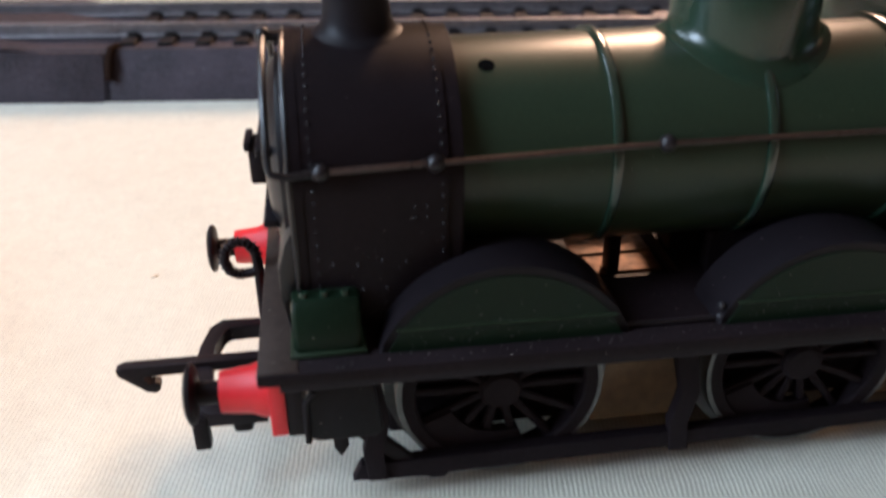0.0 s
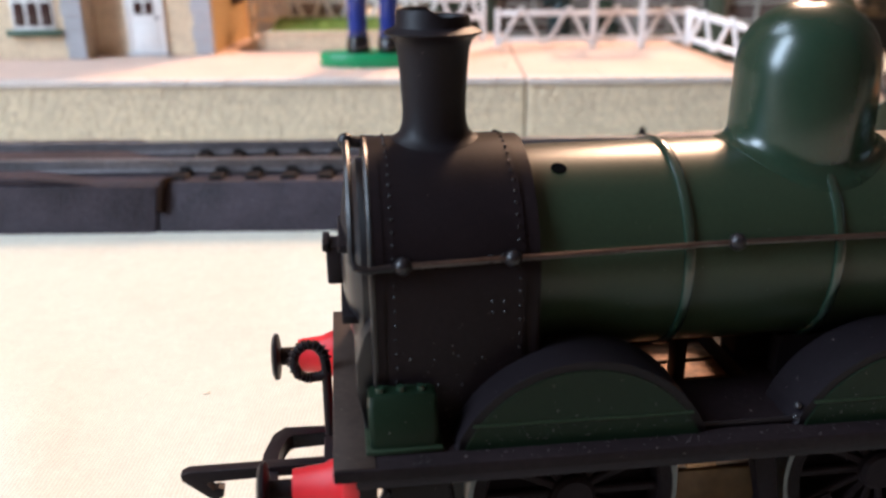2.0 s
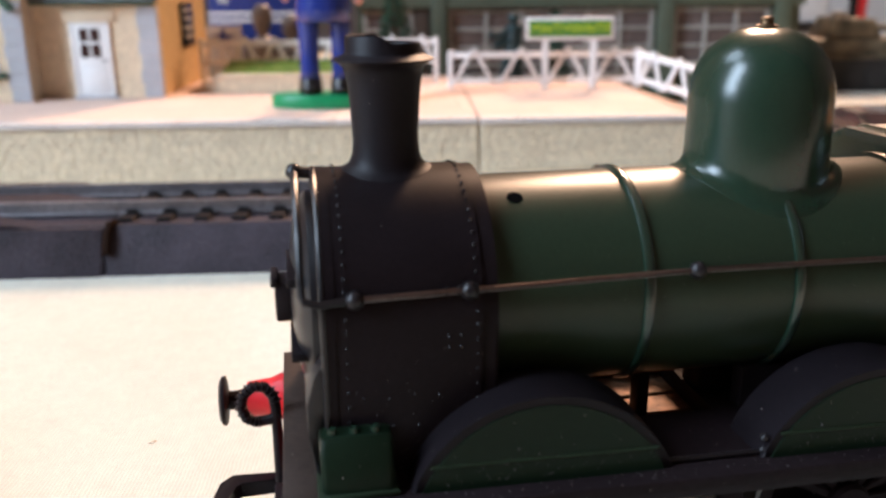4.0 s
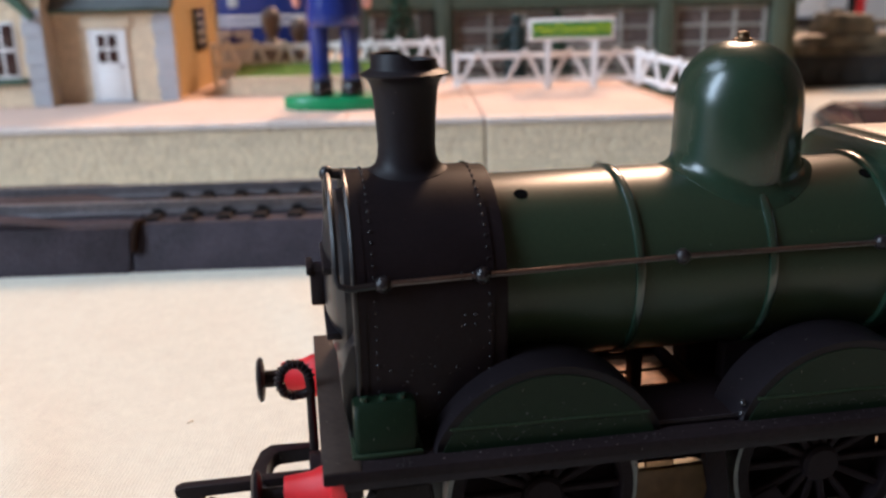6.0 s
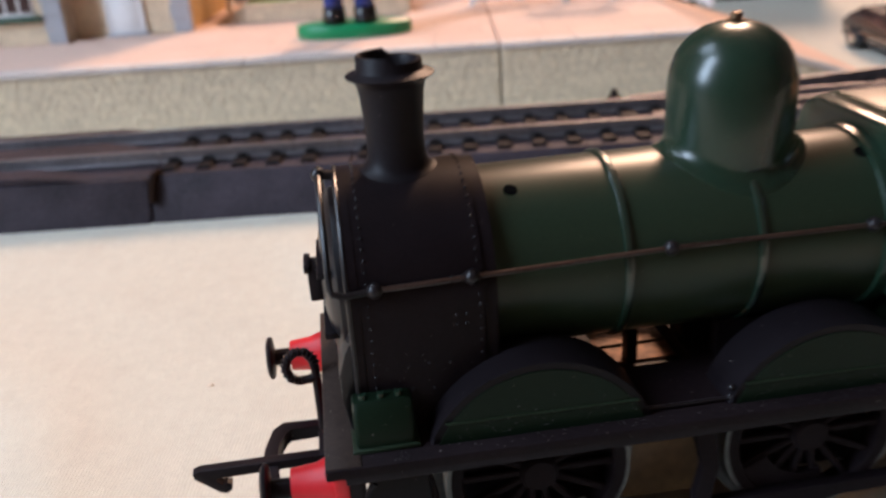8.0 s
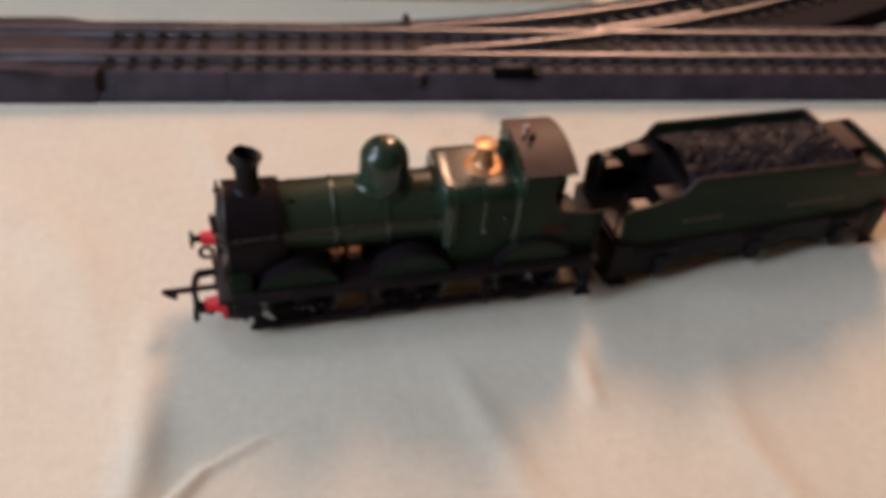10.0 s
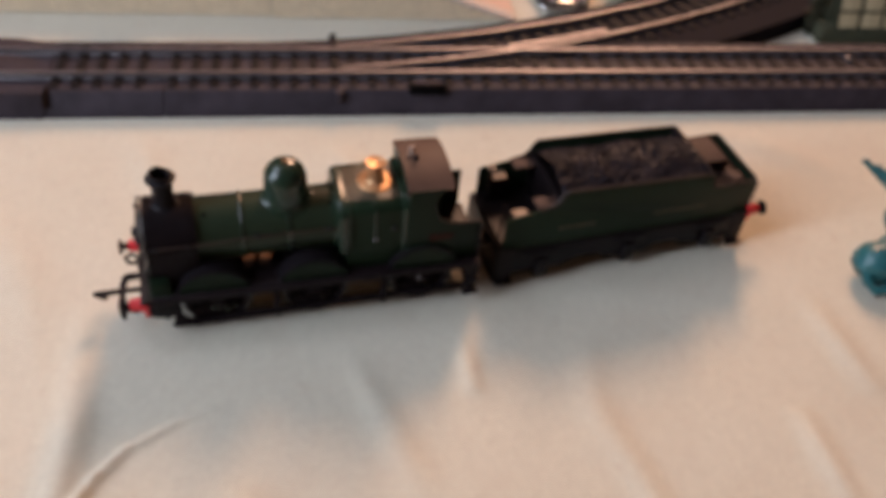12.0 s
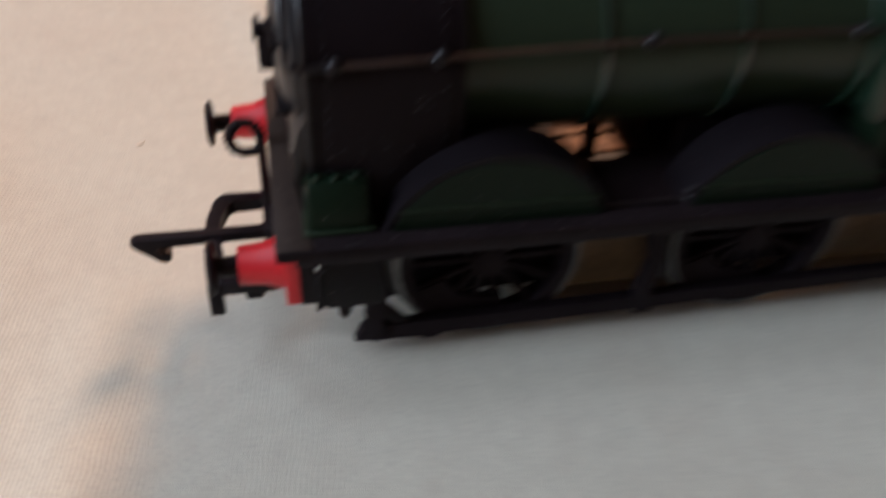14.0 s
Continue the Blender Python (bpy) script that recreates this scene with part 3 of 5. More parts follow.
part("button", lathe(BM(), [(0.95, 49.75), (0.95, 50.0), (0.55, 50.15), (0.5, 50.4), (0.62, 50.5), (0.45, 50.7), (0.01, 50.75)], (41.5, 0, 0), 24), OLD_BRASS, dome_ob, "small dull brass button")

# firebox, flat-topped with rounded shoulders
def shoulder(half, top, r, low):
    return [(-half, low)] + [(-half + r - r * math.cos(t), top - r + r * math.sin(t)) for t in np.linspace(0, math.pi / 2, 9)] + \
           [(half - r + r * math.sin(t), top - r + r * math.cos(t)) for t in np.linspace(0, math.pi / 2, 9)] + [(half, low)]


fire = part("firebox", prism(BM(), shoulder(10.8, 39.8, 3.0, 17.5), 56.5, 74.2, "x", 0.2), GREEN_MID, LOCO)
part("firebox_front", prism(BM(), shoulder(11.15, 40.0, 4.2, 23.6), 54.6, 57.2, "x", 1.0), GREEN_GLOSS, fire)
part("front_rib", prism(BM(), shoulder(11.2, 40.1, 3.6, 24.6), 57.3, 57.9, "x", 0.25), GREEN, fire)
part("boiler_end_ring", lathe(BM(), [(BR, 53.3), (BR + 0.4, 53.45), (BR + 0.5, 53.9), (BR + 0.5, 54.8)], (0, 0, AXIS), 72, "x"), GREEN_GLOSS, fire)
part("firebox_band", prism(BM(), shoulder(10.98, 39.98, 3.1, 28.0), 64.2, 65.1, "x", 0.25), GREEN_GLOSS, fire)
part("cab_flange", prism(BM(), shoulder(11.4, 40.9, 4.0, 20.0), 72.4, 74.3, "x", 0.6), GREEN_GLOSS, fire)
part("firebox_top", box(BM(), 58.0, 72.3, -7.7, 7.7, 39.7, 40.02, 0.1), GREEN_TOP, fire)
rv = BM()
for k in range(9):
    for z in (23.4, 24.8):
        ball(rv, (58.9 + 1.5 * k, -10.85, z + (k % 2) * 0.3), 0.24, 6)
part("plug", ball(BM(), (64.9, -11.05, 27.7), 0.55, 10), STEEL, fire, "bright washout plug")
tagged(part("washout_plugs", rv, GREEN, fire), kind="stuff")

valve = BM()
lathe(valve, [(5.2, 39.8), (5.3, 40.2), (4.9, 40.45), (3.7, 40.62), (2.8, 40.95), (2.35, 41.6), (2.12, 43.0), (2.05, 45.0), (2.25, 45.8), (2.7, 46.2), (3.0, 46.5), (3.0, 46.75), (2.8, 46.95), (2.4, 46.85), (1.8, 46.4), (0.01, 46.2)], (66.5, 0, 0), 48)
part("safety_valve", valve, BRASS, LOCO, "polished brass safety valve cover")

# footplate, valance, beams
def slotted(x0, x1, w):
    """A plate's outline with an opening under the boiler, reached by a hairline cut on the far side."""
    return [(x0, -w), (x1, -w), (x1, w), (33.05, w), (33.05, 7.0), (37.2, 7.0), (37.2, -5.0), (28.0, -5.0), (28.0, 7.0), (33.0, 7.0), (33.0, w), (x0, w)]


part("footplate", prism(prism(BM(), slotted(-0.2, 96.0, 15.1), 16.4, 17.45, "z", 0.12), slotted(2.0, 94.0, 12.4), 15.4, 16.45, "z"), BROWN_BLACK, LOCO, "black footplate worn brown")
part("front_plate", box(BM(), -0.25, 2.9, -14.9, 14.9, 17.4, 17.56, 0.05), BROWN_PLATE, LOCO, "brown bare front of the footplate")
part("front_edge", box(BM(), -0.28, -0.16, -14.9, 14.9, 16.5, 17.4, 0.02), BROWN_PLATE, LOCO)
for s in (-1, 1):
    part("valance", box(BM(), 1.4, 95.5, s * 14.75 - 0.3, s * 14.75 + 0.3, 15.7, 16.5, 0.1), BLACK_PLASTIC, LOCO)
beam = part("buffer_beam", box(BM(), 0.3, 1.6, -14.4, 14.4, 10.9, 16.7, 0.15), RED, LOCO, "red front buffer beam")
part("beam_back", box(BM(), 1.6, 3.0, -14.3, 14.3, 10.7, 16.6, 0.1), BLACK_PLASTIC, beam)


def buffer(parent, x, y, z, way):
    housing = part("buffer", lathe(BM(), [(2.4, 0), (2.35, 0.6), (1.95, 1.6), (1.75, 3.6), (1.7, 4.0), (1.0, 4.05)], (0, 0, 0), 28, "x"), RED, parent, "red tapered buffer housing")
    part("shank", lathe(BM(), [(0.95, 3.9), (0.95, 6.0)], (0, 0, 0), 20, "x"), BLACK_PLASTIC, housing)
    part("head", lathe(BM(), [(0.9, 5.8), (2.2, 6.0), (2.45, 6.15), (2.45, 6.45), (2.0, 6.7), (0.01, 6.85)], (0, 0, 0), 32, "x"), BLACK_PLASTIC, housing, "round black buffer head")
    housing.matrix_basis = shift(x, y, z, 0, 0, 180 if way < 0 else 0)
    return housing


for y in (-11.9, 12.1):
    buffer(LOCO, 0.45 if y < 0 else 0.0, y, 14.0, -1)

# tension-lock coupling
coup = part("coupling", box(BM(), -1.5, 6.0, -2.4, 2.4, 8.6, 10.2, 0.3), BLACK_PLASTIC, LOCO, "black plastic hook-and-bow coupling")
bow = BM()
path = [(-0.5, 5.2), (-5.4, 5.4), (-6.5, 4.2), (-7.2, 1.0), (-7.3, -1.5), (-7.0, -5.0), (-6.3, -8.6), (-5.4, -9.2), (-0.5, -9.2)]
prism(bow, path + [(-0.5, -7.7), (-4.9, -7.7), (-5.4, -4.8), (-5.8, -1.5), (-5.7, 1.0), (-5.2, 3.3), (-4.6, 3.9), (-0.5, 3.7)], 8.1, 9.6, "z", 0.2)
part("bow", bow, BLACK_PLASTIC, coup)
part("tab", box(box(BM(), -7.0, -5.6, -9.2, -7.9, 5.6, 9.2, 0.2), -3.6, -1.8, -9.0, -7.9, 7.0, 8.6, 0.4), BLACK_PLASTIC, coup)
hook = prism(BM(), [(-1, 10.1), (-13.6, 10.1), (-14.3, 9.8), (-14.2, 9.2), (-11.9, 7.2), (-11.2, 7.0), (-10.7, 7.3), (-10.6, 8.0), (-11.1, 8.2), (-11.6, 7.9), (-12.2, 8.7), (-12.0, 9.1), (-1, 9.0)], -2.3, -1.1, "y", 0.12)
part("hook", hook, BLACK_PLASTIC, coup)

# vacuum hose: a standpipe and a looped hose
hose = BM()
tube(hose, [(-0.9, 2, 10.5), (-0.9, 2, 17.8), (-1.1, 2, 19.0), (-1.8, 2, 19.9), (-2.8, 2, 20.0), (-3.6, 2, 19.3), (-3.9, 2, 18.2), (-3.5, 2, 17.0), (-2.7, 2, 16.6), (-1.5, 2, 16.7), (-0.6, 2, 17.2)], 0.48, 10)
hose_ob = part("vacuum_hose", hose, BLACK_PLASTIC, LOCO, "black looped vacuum hose")
rib = None
for k in range(17):
    a = math.pi * (0.05 + 1.45 * k / 16)
    c, d = Vector((-2.4 + 1.5 * math.cos(a), 2, 18.3 + 1.7 * math.sin(a))) * MM, Vector((-math.sin(a), 0, math.cos(a)))
    m = Matrix.Translation(c) @ d.to_track_quat("Z", "Y").to_matrix().to_4x4()
    if rib is None:
        rib = part("rib", lathe(BM(), [(0.45, -0.07), (0.58, 0), (0.45, 0.07)], (0, 0, 0), 10), BLACK_PLASTIC, hose_ob)
        rib.matrix_basis = m
    else:
        twin(rib, m, hose_ob)

# sandboxes at the front
for s in (-1, 1):
    sb = prism(BM(), [(s * 8.0, 17.4), (s * 13.0, 17.4), (s * 12.9, 18.2), (s * 12.4, 21.0), (s * 11.7, 21.8), (s * 8.0, 21.8)], 2.6, 8.0, "x", 0.5)
    sb_ob = part("sandbox", sb, GREEN_SHADED, LOCO, "green sandbox with bolt heads")
    for x in (3.6, 5.2, 6.8):
        part("bolt", rod(BM(), (x, s * 11.0, 21.7), (x, s * 11.0, 22.15), 0.4, 0.32, 10), GREEN_GLOSS, sb_ob)
    part("foot_flange", box(BM(), 2.3, 8.3, min(s * 8.2, s * 13.3), max(s * 8.2, s * 13.3), 17.45, 17.85, 0.1), GREEN, sb_ob)

# splashers: green faces with a raised bead, black curved tops
def splasher(x, r, zc, s, name="splasher"):
    half = math.sqrt(r * r - (17.4 - zc) ** 2)
    a = math.degrees(math.atan2(17.4 - zc, half))
    pts = arc(x, zc, r, a, 180 - a, 28)
    top = prism(BM(), pts, min(s * 8.0, s * 13.3), max(s * 8.0, s * 13.3), "y", 0.2)
    ob = part(name, top, BLACK_SATIN, LOCO, "black curved splasher with green face")
    ins = arc(x, zc, r - 0.7, a, 180 - a, 28)
    part("face", prism(BM(), ins, min(s * 13.2, s * 13.42), max(s * 13.2, s * 13.42), "y"), GREEN_SHADED, ob)
    bead = [(x - half * 0.86, s * 13.45, 19.55), (x + half * 0.86, s * 13.45, 19.45)]
    part("bead", tube(BM(), bead, 0.13, 6), GREEN, ob)
    return ob


for s in (-1, 1):
    splasher(19.4, 11.0, 13.4, s)
    pipe = part("sand_pipe", tube(BM(), [(27.5, s * 12.7, 17.75), (33.0, s * 12.75, 17.75), (37.2, s * 12.8, 17.8)], 0.22, 8), BLACK_EDGE, LOCO, "thin black pipe along the footplate")
    for z in (17.95, 19.0):
        part("union", ball(BM(), (37.3, s * 12.9, z), 0.36, 10), RIVET, pipe)
    splasher(47.2, 11.0, 13.3, s)
    splasher(79.0, 11.0, 13.6, s)

# pale dust caught on the splasher faces, the footplate and the smokebox sides
rd = random.Random(5)
dust = BM()


def speck(x, y, z, r):
    bmesh.ops.create_icosphere(dust, subdivisions=1, radius=r, matrix=Matrix.Translation((x, y, z)) @ Matrix.Diagonal((rd.uniform(0.7, 1.8), 0.6, rd.uniform(0.6, 1.1), 1)))


for x in (19.4, 47.2):
    for k in range(75):
        t = abs(rd.gauss(0, 1.0))
        speck(x + rd.uniform(-7.6, 8.6), -13.45, 17.9 + min(t, 4.0) * 1.15, rd.choice((0.03, 0.035, 0.045, 0.065)))
for k in range(90):
    speck(rd.uniform(0.6, 62), rd.uniform(-14.9, -13.5), 17.47, rd.choice((0.04, 0.05, 0.07)))
for k in range(60):
    speck(rd.uniform(4.6, 14.6), -10.17, 17.9 + abs(rd.gauss(0, 3.2)), rd.choice((0.025, 0.03, 0.045)))
for k in range(70):
    a = radians(rd.uniform(150, 235))
    speck(rd.uniform(17, 55), BR * math.cos(a), AXIS + BR * math.sin(a), rd.choice((0.03, 0.04, 0.05)))
tagged(part("dust", dust, DUST, LOCO, "pale specks of dust"), kind="stuff")

# cab: side sheets with a cut-out, spectacle plate, arched roof
side = [(74.0, 17.4), (95.5, 17.4), (95.5, 31.2), (89.5, 31.4), (85.5, 31.9), (83.2, 33.4), (81.9, 35.8), (81.5, 38.5), (81.8, 41.2), (82.8, 43.2), (84.0, 44.2), (85.2, 44.6), (74.0, 44.6)]
for s in (-1, 1):
    ob = part("cab_side", prism(BM(), side, s * 11.6 - 0.35, s * 11.6 + 0.35, "y", 0.12), GREEN_SHADED, LOCO)
    edge = [(95.3, s * 11.6, 31.3), (89.5, s * 11.6, 31.5), (85.5, s * 11.6, 32.0), (83.2, s * 11.6, 33.5), (81.9, s * 11.6, 35.9), (81.5, s * 11.6, 38.5), (81.8, s * 11.6, 41.2), (82.8, s * 11.6, 43.2)]
    part("beading", tube(BM(), edge, 0.32, 8), WIRE, ob, "worn metal beading")
    part("cab_handrail", tube(BM(), [(95.0, s * 12.4, 18.5), (95.0, s * 12.4, 30.5)], 0.3, 8), BLACK_SATIN, ob)
    part("number_plate", box(BM(), 80.3, 87.3, min(s * 11.9, s * 12.12), max(s * 11.9, s * 12.12), 25.9, 28.2, 0.1), PLATE_RED, ob, "small red and brass number plate")
    for k in range(4):
        part("number_bar", box(BM(), 81.4 + 1.3 * k, 82.3 + 1.3 * k, min(s * 12.1, s * 12.2), max(s * 12.1, s * 12.2), 26.4, 27.7), PLATE_GOLD, ob)
    part("bead", tube(BM(), [(p, s * 12.0, q) for p, q in arc(79.0, 13.6, 11.0, 35, 130, 20)], 0.25, 8), GREEN_SHADED, ob)


def roof_arch(half, low, rise, n=20):
    r = (half * half + rise * rise) / (2 * rise)
    a = math.asin(half / r)
    return [(r * math.sin(-a + 2 * a * k / n), low + rise - r + r * math.cos(-a + 2 * a * k / n)) for k in range(n + 1)]


front = [(-11.4, 17.4)] + roof_arch(11.4, 44.4, 2.5) + [(11.4, 17.4)]
spec = part("spectacle_plate", prism(BM(), front, 74.0, 74.7, "x", 0.1), GREEN, LOCO)
for y in (-6.6, 6.6):
    rim = [(73.95, y + 2.0 * math.cos(t), 44.0 + 1.6 * math.sin(t)) for t in np.linspace(0, 2 * math.pi, 21)[:-1]]
    part("window_glass", prism(BM(), [(p[1], p[2]) for p in rim], 73.9, 74.1, "x"), BOOT, spec, "dark round cab window")
    part("window_ring", tube(BM(), rim, 0.22, 6, True), GREEN, spec)
port = [(73.9, -10.0 + 1.0 * math.cos(t), 43.0 + 1.1 * math.sin(t)) for t in np.linspace(0, 2 * math.pi, 17)[:-1]]
part("port_glass", prism(BM(), [(p[1], p[2]) for p in port], 73.75, 74.1, "x"), BOOT, spec, "small dark porthole")
part("port_ring", tube(BM(), port, 0.24, 6, True), CHROME, spec, "bright ring of the porthole")
up = roof_arch(11.9, 44.5, 2.8)
roof = part("cab_roof", prism(BM(), up + [(y * 0.99, z - 0.7) for y, z in reversed(up)], 73.6, 86.6, "x", 0.08), ROOF, LOCO, "brown-grey arched cab roof")
part("whistle", lathe(BM(), [(1.1, 46.9), (1.1, 47.6), (0.6, 47.9), (0.55, 48.4), (0.85, 48.6), (0.85, 49.8), (0.5, 50.2), (0.01, 50.3)], (77.0, 1.8, -0.5), 16), WHISTLE_TAN, roof, "small pale whistle")
part("whistle", lathe(BM(), [(1.0, 46.9), (1.0, 47.5), (0.55, 47.7), (0.5, 48.1), (0.75, 48.3), (0.75, 49.2), (0.4, 49.5), (0.01, 49.6)], (77.6, -1.2, -0.5), 16), BLACK_PLASTIC, roof, "small dark whistle")
part("cab_floor", box(BM(), 74.6, 96.5, -11.0, 11.0, 17.4, 18.6, 0.1), BLACK_PLASTIC, LOCO)
back = part("backhead", prism(BM(), shoulder(8.6, 37.5, 3.0, 18.0), 74.6, 77.0, "x", 0.3), BLACK, LOCO)
for y, z in ((-4, 33), (4, 33), (0, 28), (-2.5, 36)):
    part("gauge", lathe(BM(), [(0.9, 77.0), (0.9, 77.5), (0.6, 77.6), (0.01, 77.6)], (0, y, z), 14, "x"), BRASS, back)

# handrails with knobs
rail_pts = [(73.5, -9.6, 31.4)] + [(52.0, -8.95, 31.9), (32.5, -9.1, 32.0), (14.2, -9.95, 31.9), (5.7, -10.2, 31.8), (3.0, -10.3, 31.6), (2.1, -10.2, 31.9)]
rail_pts += [(1.9, -10.3 * math.cos(t), AXIS + 10.0 * math.sin(t)) for t in np.linspace(0.30, math.pi - 0.30, 30)]
far_rail = [(x, -y, z) for x, y, z in reversed(rail_pts[:7])]
hr = part("handrail", tube(BM(), rail_pts[:5], 0.25, 8), WIRE, LOCO, "thin wire handrail")
part("front_hoop", tube(BM(), rail_pts[4:] + far_rail, 0.30, 8), BLACK_EDGE, hr, "dark hoop of the handrail round the smokebox")
for s in (-1, 1):
    for x, y, z in ((5.7, 10.2, 31.8), (14.2, 9.95, 31.9), (32.5, 9.1, 32.0), (52.0, 8.95, 31.9), (70.0, 11.2, 31.5)):
        k = ball(BM(), (x, s * y, z), 0.72, 14)
        rod(k, (x, s * (y - 1.6), z - 0.2), (x, s * y, z), 0.45, 0.4, 8)
        part("knob", k, KNOB, hr)
k = ball(BM(), (1.9, 0, AXIS + 10.0), 0.7, 12)
rod(k, (3.6, 0, AXIS + 9.8), (1.9, 0, AXIS + 10.0), 0.5, 0.5, 8)
part("knob", k, KNOB, hr)


# spoked wheels
def wheel(parent, x, s, r=9.8, spokes=14):
    w = part("wheel", lathe(BM(), [(r - 1.7, -1.0), (r - 1.5, -1.2), (r - 0.5, -1.2), (r - 0.5, 1.0), (r - 1.7, 1.0), (r - 1.7, -1.0)], (0, 0, 0), 44, "y"), WHEEL_BLACK, parent, "black spoked wheel with bright tyre")
    part("tyre", lathe(BM(), [(r - 0.5, -1.15), (r - 0.1, -1.15), (r, -0.9), (r, 1.0), (r + 0.9, 1.2), (r + 0.9, 1.7), (r - 0.5, 1.7), (r - 0.5, -1.15)], (0, 0, 0), 52, "y"), TYRE, w, "bright steel tyre")
    part("hub", lathe(BM(), [(0.01, -1.5), (1.6, -1.45), (1.9, -1.1), (1.9, 0.9), (0.01, 0.9)], (0, 0, 0), 24, "y"), WHEEL_BLACK, w)
    first = None
    for k in range(spokes):
        m = pose(0, 0, 0, 0, 360 * k / spokes, 0)
        if first is None:
            first = part("spoke", box(BM(), 1.5, r - 1.6, -0.6, 0.4, -0.38, 0.38, 0.15, 1), WHEEL_BLACK, w)
            first.matrix_basis = m
        else:
            twin(first, m, w)
    part("balance_weight", prism(BM(), arc(0, 0, r - 1.6, 205, 290, 12) + arc(0, 0, r - 4.4, 290, 205, 12), -0.9, 0.2, "y", 0.1), WHEEL_BLACK, w)
    w.matrix_basis = shift(x, s * 9.2, r + 0.95, 0, 0, 0 if s < 0 else 180)
    return w


for x, r in WHEELS:
    for s in (-1, 1):
        wheel(LOCO, x, s, r)
    part("axle", rod(BM(), (x, -8.6, r + 0.95), (x, 8.6, r + 0.95), 1.5, 1.5, 16), TYRE, LOCO)
frame_ob = part("frame", box(box(BM(), 3.0, 94.0, -6.4, 6.4, 13.2, 15.0, 0.3), 10.0, 92.0, -4.6, 4.6, 8.6, 13.4, 0.4), BLACK_PLASTIC, LOCO)
for s in (-1, 1):
    for xa, xb in ((29.4, 38.4), (56.6, 69.6)):
        part("side_plate", box(BM(), xa, xb, s * 6.0 - 0.4, s * 6.0 + 0.4, 2.2, 9.0, 0.3), BRONZE, frame_ob, "brown bronze chassis plate")
    # behind the wheels the plate is black, its shade put into the colour
    for xa, xb in ((10.0, 29.2), (38.6, 56.4), (69.8, 90.0)):
        part("side_plate", box(BM(), xa, xb, s * 6.0 - 0.4, s * 6.0 + 0.4, 3.2, 13.4, 0.3), WHEEL_BLACK, frame_ob)
    part("keeper_plate", box(BM(), 31.1, 34.0, s * 6.5 - 0.3, s * 6.5 + 0.3, 9.5, 10.2, 0.1), BRASS, frame_ob, "small brass strip")
top_plate = part("chassis_top", box(BM(), 25.0, 39.2, -0.4, 8.0, 14.9, 15.3, 0.08), CHASSIS_TOP, LOCO, "bare bronze chassis top under the boiler")
part("pickup_wire", tube(BM(), [(27.0, 2.9, 15.4), (33.0, 2.9, 15.42), (38.5, 3.1, 15.5)], 0.16, 8), BRONZE, top_plate, "fine bronze pickup wire")
# black blocks added to keep the gap under the boiler dark
part("motor_block", box(box(BM(), 39.4, 56.0, -5.0, -3.2, 14.9, 21.4, 0.3), 37.4, 56.0, -1.0, 2.4, 17.0, 20.1, 0.3), BLACK_PLASTIC, LOCO)
# tube added as the line of light that shows below the boiler
part("boiler_seam", tube(BM(), [(21.0, -2.7, 20.55), (37.5, -2.7, 20.62)], 0.08, 6), CHASSIS_TOP, LOCO, "thin bronze line for the lit gap below the boiler")
part("boiler_clip", rod(box(BM(), 31.6, 32.8, -1.0, 1.0, 15.2, 21.0, 0.3), (32.2, -1.4, 20.4), (32.2, 1.4, 20.4), 0.9, 0.9, 12), BLACK_PLASTIC, LOCO)

# brake gear: long rod with a foot, hangers and shoes in front of each wheel
for s in (-1, 1):
    br = part("brake_rod", prism(BM(), [(6.4, 2.4), (13.0, 2.4), (13.2, 1.9), (14.6, 1.9), (14.8, 2.6), (94, 3.9), (94, 5.2), (15.2, 4.3), (9.5, 4.2), (7.2, 4.2)], s * 10.9 - 0.6, s * 10.9 + 0.6, "y", 0.15), WHEEL_BLACK, LOCO, "black brake rodding along the wheels")
    for x in (8.0, 35.6, 67.0):
        hang = prism(BM(), [(x - 1.3, 14.8), (x + 0.9, 14.8), (x + 1.9, 9.0), (x + 1.0, 5.5), (x + 1.6, 2.4), (x - 0.2, 2.4), (x - 0.6, 5.8), (x + 0.3, 9.0)], s * 11.1 - 0.6, s * 11.1 + 0.6, "y", 0.15)
        part("brake_hanger", hang, WHEEL_BLACK, br)
    part("guard_iron", prism(BM(), [(4.6, 11.5), (6.0, 11.5), (6.3, 6.2), (5.6, 5.0), (5.0, 6.0)], s * 10.6 - 0.4, s * 10.6 + 0.4, "y", 0.12), BLACK_PLASTIC, LOCO)
    part("strut", prism(BM(), [(7.2, 7.2), (8.4, 8.0), (12.4, 3.6), (11.2, 3.0)], s * 10.9 - 0.4, s * 10.9 + 0.4, "y", 0.1), BLACK_PLASTIC, LOCO)
    st = part("front_step", prism(BM(), [(3.2, 10.2), (3.0, 13.8), (3.6, 15.2), (8.6, 15.2), (9.2, 10.4), (8.6, 9.8), (4.0, 9.8)], s * 13.9 - 0.35, s * 13.9 + 0.35, "y", 0.25), BLACK_SATIN, LOCO)
    part("tread", tube(BM(), [(3.1, s * 14.3, 10.0), (3.1, s * 14.3, 14.0), (3.9, s * 14.3, 15.0)], 0.28, 6), BLACK_SATIN, st)
    st = part("cab_step", prism(BM(), [(91.5, 15.2), (96.0, 15.2), (95.4, 4.6), (92.2, 4.6)], s * 13.6 - 0.4, s * 13.6 + 0.4, "y", 0.2), BLACK_PLASTIC, LOCO)
    for z in (4.6, 9.8):
        part("tread", box(BM(), 91.4, 96.3, min(s * 13.2, s * 15.2), max(s * 13.2, s * 15.2), z, z + 0.6, 0.12), BLACK_PLASTIC, st)
